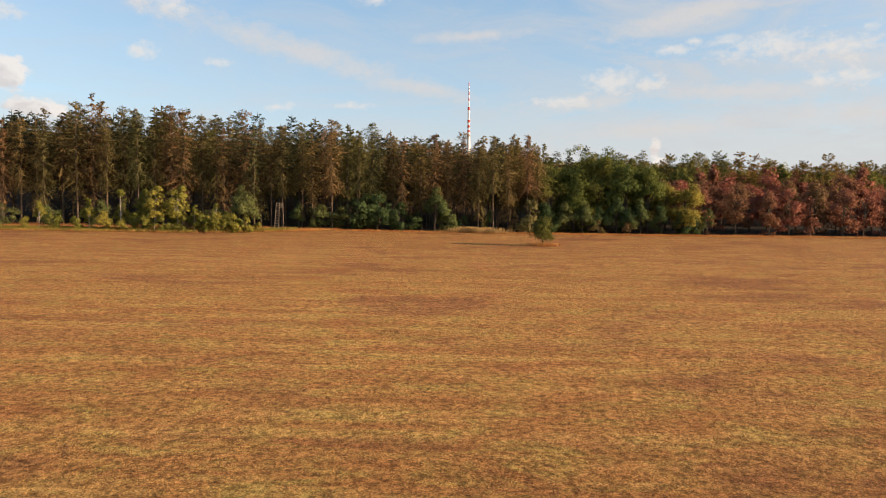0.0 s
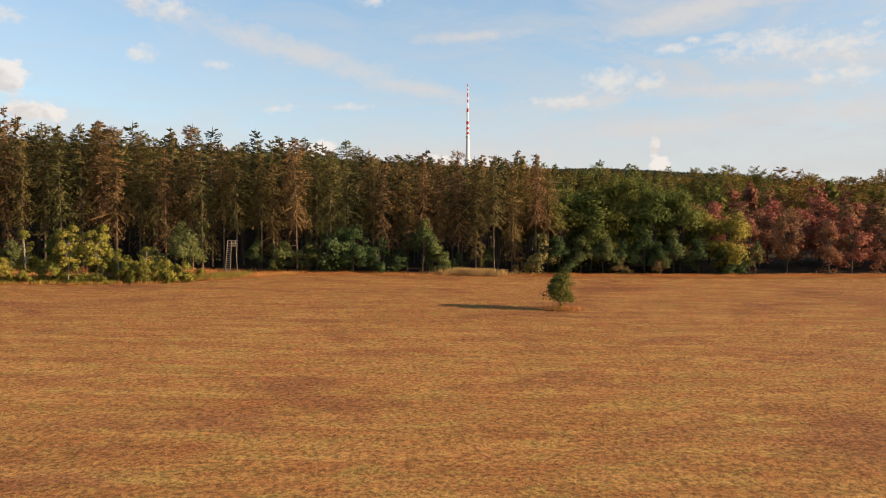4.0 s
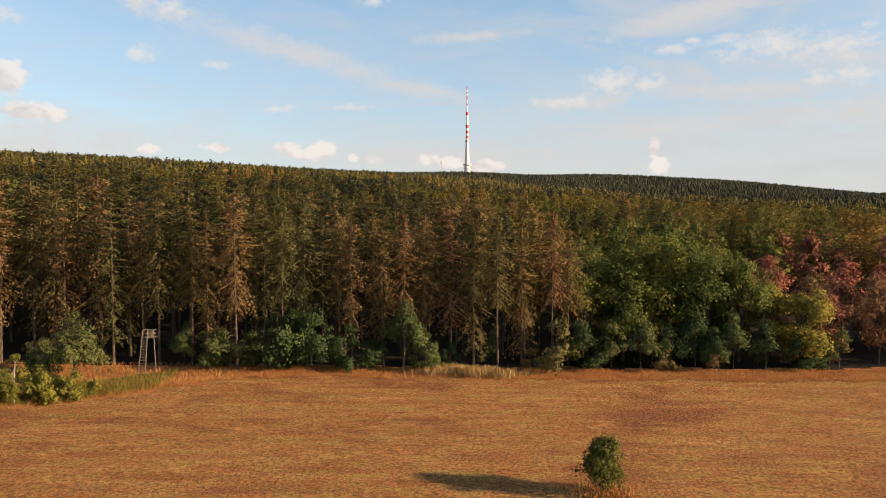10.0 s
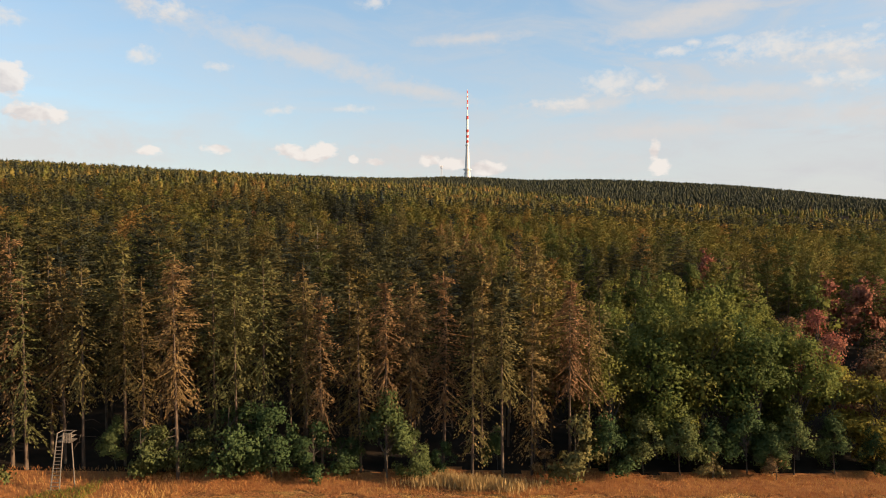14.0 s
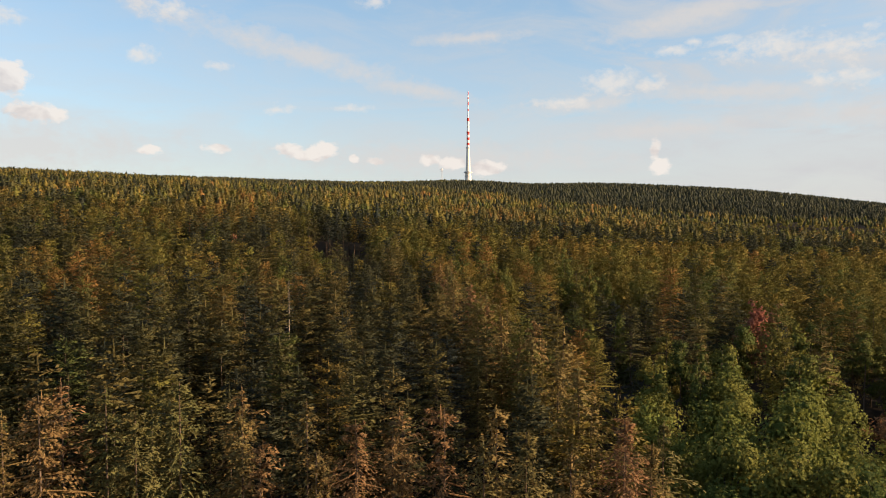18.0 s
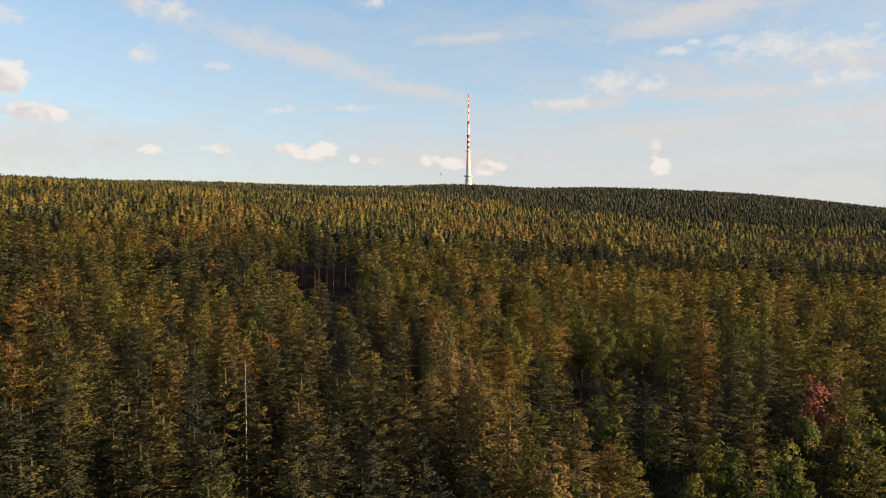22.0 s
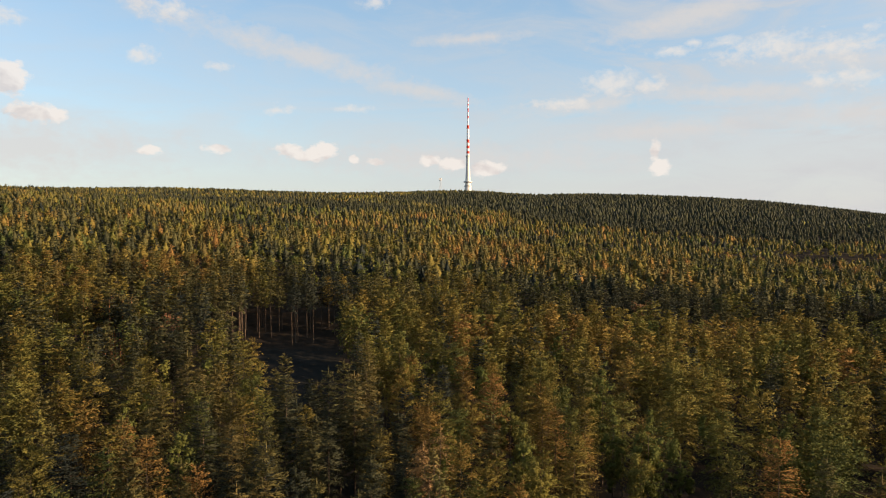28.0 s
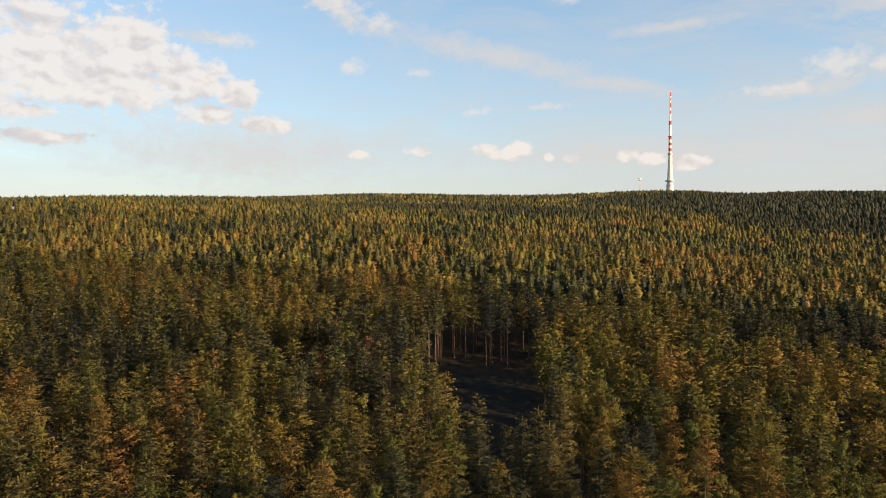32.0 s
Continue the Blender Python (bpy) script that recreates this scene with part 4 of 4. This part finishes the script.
for (z0, r, c), (z1, _, _) in zip(stack, stack[1:]):
    turned("red_band" if c else "white_band", [(TZ + z0, r), (TZ + z1, r)], REDP if c else WHITE, tower, sides=16)
for z, r in ((102, 4.0), (126, 3.1), (132, 2.8)):
    turned("gallery", [(TZ + z - 0.6, r * 0.8), (TZ + z - 0.3, r), (TZ + z + 0.6, r), (TZ + z + 0.61, 1.0)], REDP, tower)
turned("tip", [(TZ + 189.5, 0.5), (TZ + 193, 0.1)], STEEL, tower, sides=8)


def beam(a, b, r, sides=4):
    a, b = np.array(a, float), np.array(b, float)
    return tube([a, b], [r, r], sides)


lattice = tagged(new("lattice_mast"), "grey steel lattice mast with antennas above the treetops", "mast")
lattice.location = (2, 1617, float(ground_z(2, 1617)))
corners = [(1, 1), (-1, 1), (-1, -1), (1, -1)]
for a, b in corners:
    o = new("leg", mesh_of("leg", *beam((a * 2.4, b * 2.4, 0), (a * 0.9, b * 0.9, 44), 0.22), STEEL))
    o.parent = lattice
for i in range(11):
    z0, z1 = i * 4, i * 4 + 4
    q0, q1 = 2.4 - 1.5 * z0 / 44, 2.4 - 1.5 * z1 / 44
    for (a, b), (c, d) in zip(corners, corners[1:] + corners[:1]):
        o = new("brace", mesh_of("brace", *beam((a * q0, b * q0, z0), (c * q1, d * q1, z1), 0.12), STEEL))
        o.parent = lattice
for z in (39, 43):
    turned("antenna_platform", [(z, 2.4), (z + 0.9, 2.4), (z + 0.91, 0.5)], STEEL, lattice, sides=10)
for k in range(6):
    a = k * math.pi / 3
    o = new("antenna", mesh_of("antenna", *beam((2.5 * math.cos(a), 2.5 * math.sin(a), 41), (2.5 * math.cos(a), 2.5 * math.sin(a), 44.5), 0.3), WHITE))
    o.parent = lattice

# ---- raised hide ----
hide = tagged(new("raised_hide"), "weathered wooden hunting stand with a long ladder at wood's edge", "hunting stand")
hide.location = (-39.8, 164.9, float(ground_z(-39.8, 164.9)))


def hide_part(name, a, b, r):
    o = new(name, mesh_of(name, *beam(a, b, r, 6), TIMBER, smooth=True))
    o.parent = hide


LX, LT, LH = 0.52, 1.5, 5.45
hide_part("ladder_rail", (-LX, 0, -0.2), (-0.35, LT, LH + 1.1), 0.075)
hide_part("ladder_rail", (LX, 0, -0.2), (0.35, LT, LH + 1.1), 0.075)
for k in range(13):
    s = (k + 0.8) / 14 * LH / (LH + 1.1)
    w = LX - 0.2 * s
    hide_part("rung", (-w - 0.08, LT * s - 0.05, s * (LH + 1.1)), (w + 0.08, LT * s - 0.05, s * (LH + 1.1) + 0.02), 0.05)
hide_part("foot_brace", (-0.9, 0.05, 0.25), (0.8, 0.05, 0.3), 0.06)
hide_part("support_post", (1.35, 1.9, -0.2), (1.15, 1.7, LH + 1.0), 0.075)
for k in range(7):
    hide_part("floor_board", (-0.45, 1.55 + 0.19 * k, LH), (1.3, 1.55 + 0.19 * k, LH), 0.085)
for z in (0.5, 1.0):
    hide_part("handrail", (0.35, 1.45, LH + z), (1.25, 1.5, LH + z), 0.06)
    hide_part("handrail", (1.16, 1.45, LH + z), (1.12, 2.75, LH + z), 0.06)
    hide_part("handrail", (-0.4, 2.72, LH + z), (1.25, 2.72, LH + z), 0.06)
    hide_part("handrail", (-0.38, 1.45, LH + z), (-0.35, 2.75, LH + z), 0.06)
for k in range(4):
    hide_part("front_slat", (0.5 + 0.2 * k, 1.46, LH - 0.1), (0.5 + 0.2 * k, 1.46, LH + 0.95), 0.05)
hide_part("seat_board", (-0.3, 2.3, LH + 0.45), (1.1, 2.3, LH + 0.45), 0.12)

# ---- grasses ----
def grass_material(name, stops):
    m, t, p = material(name, 0.85)
    geo = t.nodes.new("ShaderNodeNewGeometry")
    blot = noise_tex(t, mapped(t, geo.outputs["Position"], (0.12, 0.2, 0.0)), 1.0, 4, 0.6)
    f = math_node(t, "ADD", math_node(t, "MULTIPLY", geo.outputs["Random Per Island"], 0.5), math_node(t, "SUBTRACT", math_node(t, "MULTIPLY", blot, 1.4), 0.45), True)
    col = ramp(t, f, stops)
    links(t, (col, p.inputs["Base Color"]))
    tr = t.nodes.new("ShaderNodeBsdfTranslucent")
    ms = t.nodes.new("ShaderNodeMixShader")
    ms.inputs[0].default_value = 0.25
    links(t, (col, tr.inputs["Color"]), (p.outputs[0], ms.inputs[1]), (tr.outputs[0], ms.inputs[2]), (ms.outputs[0], t.nodes["Material Output"].inputs["Surface"]))
    return m


STRAW = grass_material("dry_stubble", [(0.0, (0.10, 0.046, 0.020)), (0.4, (0.19, 0.098, 0.036)), (0.75, (0.28, 0.17, 0.062)), (1.0, (0.18, 0.14, 0.036))])
RUST = grass_material("rusty_tall_grass", [(0.0, (0.24, 0.085, 0.03)), (0.45, (0.34, 0.150, 0.05)), (0.8, (0.42, 0.25, 0.085)), (1.0, (0.30, 0.23, 0.06))])
PALE = grass_material("pale_reed_grass", [(0.0, (0.28, 0.175, 0.07)), (1.0, (0.42, 0.30, 0.13))])
WEED = grass_material("green_weeds", [(0.0, (0.07, 0.085, 0.02)), (0.6, (0.16, 0.15, 0.03)), (1.0, (0.28, 0.22, 0.05))])


def blades(name, x, y, height, lean, wide, mat, label):
    """Tufts of thin blades that lean every way."""
    n = len(x)
    p = on_ground(x, y)
    a = rng.uniform(0, 6.28, n)
    h = height * rng.uniform(0.55, 1.3, n)
    tip = p + np.stack([np.cos(a) * lean * h, np.sin(a) * lean * h, h], 1)
    b = rng.uniform(0, 6.28, n)
    side = np.stack([np.cos(b), np.sin(b), np.zeros(n)], 1) * (wide * rng.uniform(0.6, 1.4, n))[:, None]
    V, F = kites(p, tip, side)
    tagged(new(name, mesh_of(name, V, F, mat)), label, "grass", kind="stuff")


n = 90000
gy = 11 + 75 * rng.random(n) ** 1.5
gx = (rng.random(n) * 2 - 1) * (0.67 * gy + 3)
blades("grass_stubble", gx, gy, 0.11, 1.2, 0.013, STRAW, "short dry mown grass stubble")
n = 70000
gx = rng.uniform(-125, 125, n)
gy = edge_y(gx) + rng.random(n) ** 1.2 * np.where(gx < -25, np.maximum(172 - edge_y(gx), 6), 6.5) - 0.6
blades("tall_grass", gx, gy, np.where(gx < -25, 0.6, 0.34), 0.45, 0.022, RUST, "rusty dry tall grass along the field edge")
n = 26000
gx = rng.uniform(-112, -35, n)
gy = edge_y(gx) + 0.5 + rng.random(n) * 9
blades("rough_weeds", gx, gy, 0.7, 0.5, 0.03, WEED, "green and yellow weeds in the rough grass")
n = 3500
gx = rng.normal(8.5, 3.2, n)
gy = edge_y(gx) + 1.5 + rng.normal(0, 0.7, n)
blades("reed_grass", gx, gy, 1.3, 0.2, 0.03, PALE, "pale upright reed grass clump at field edge")
n = 900
gx = 18.4 + rng.normal(0, 1.3, n)
gy = 126.6 + rng.normal(0, 0.8, n)
blades("tree_grass", gx, gy, 0.5, 0.4, 0.05, RUST, "rusty uncut grass round the lone tree")
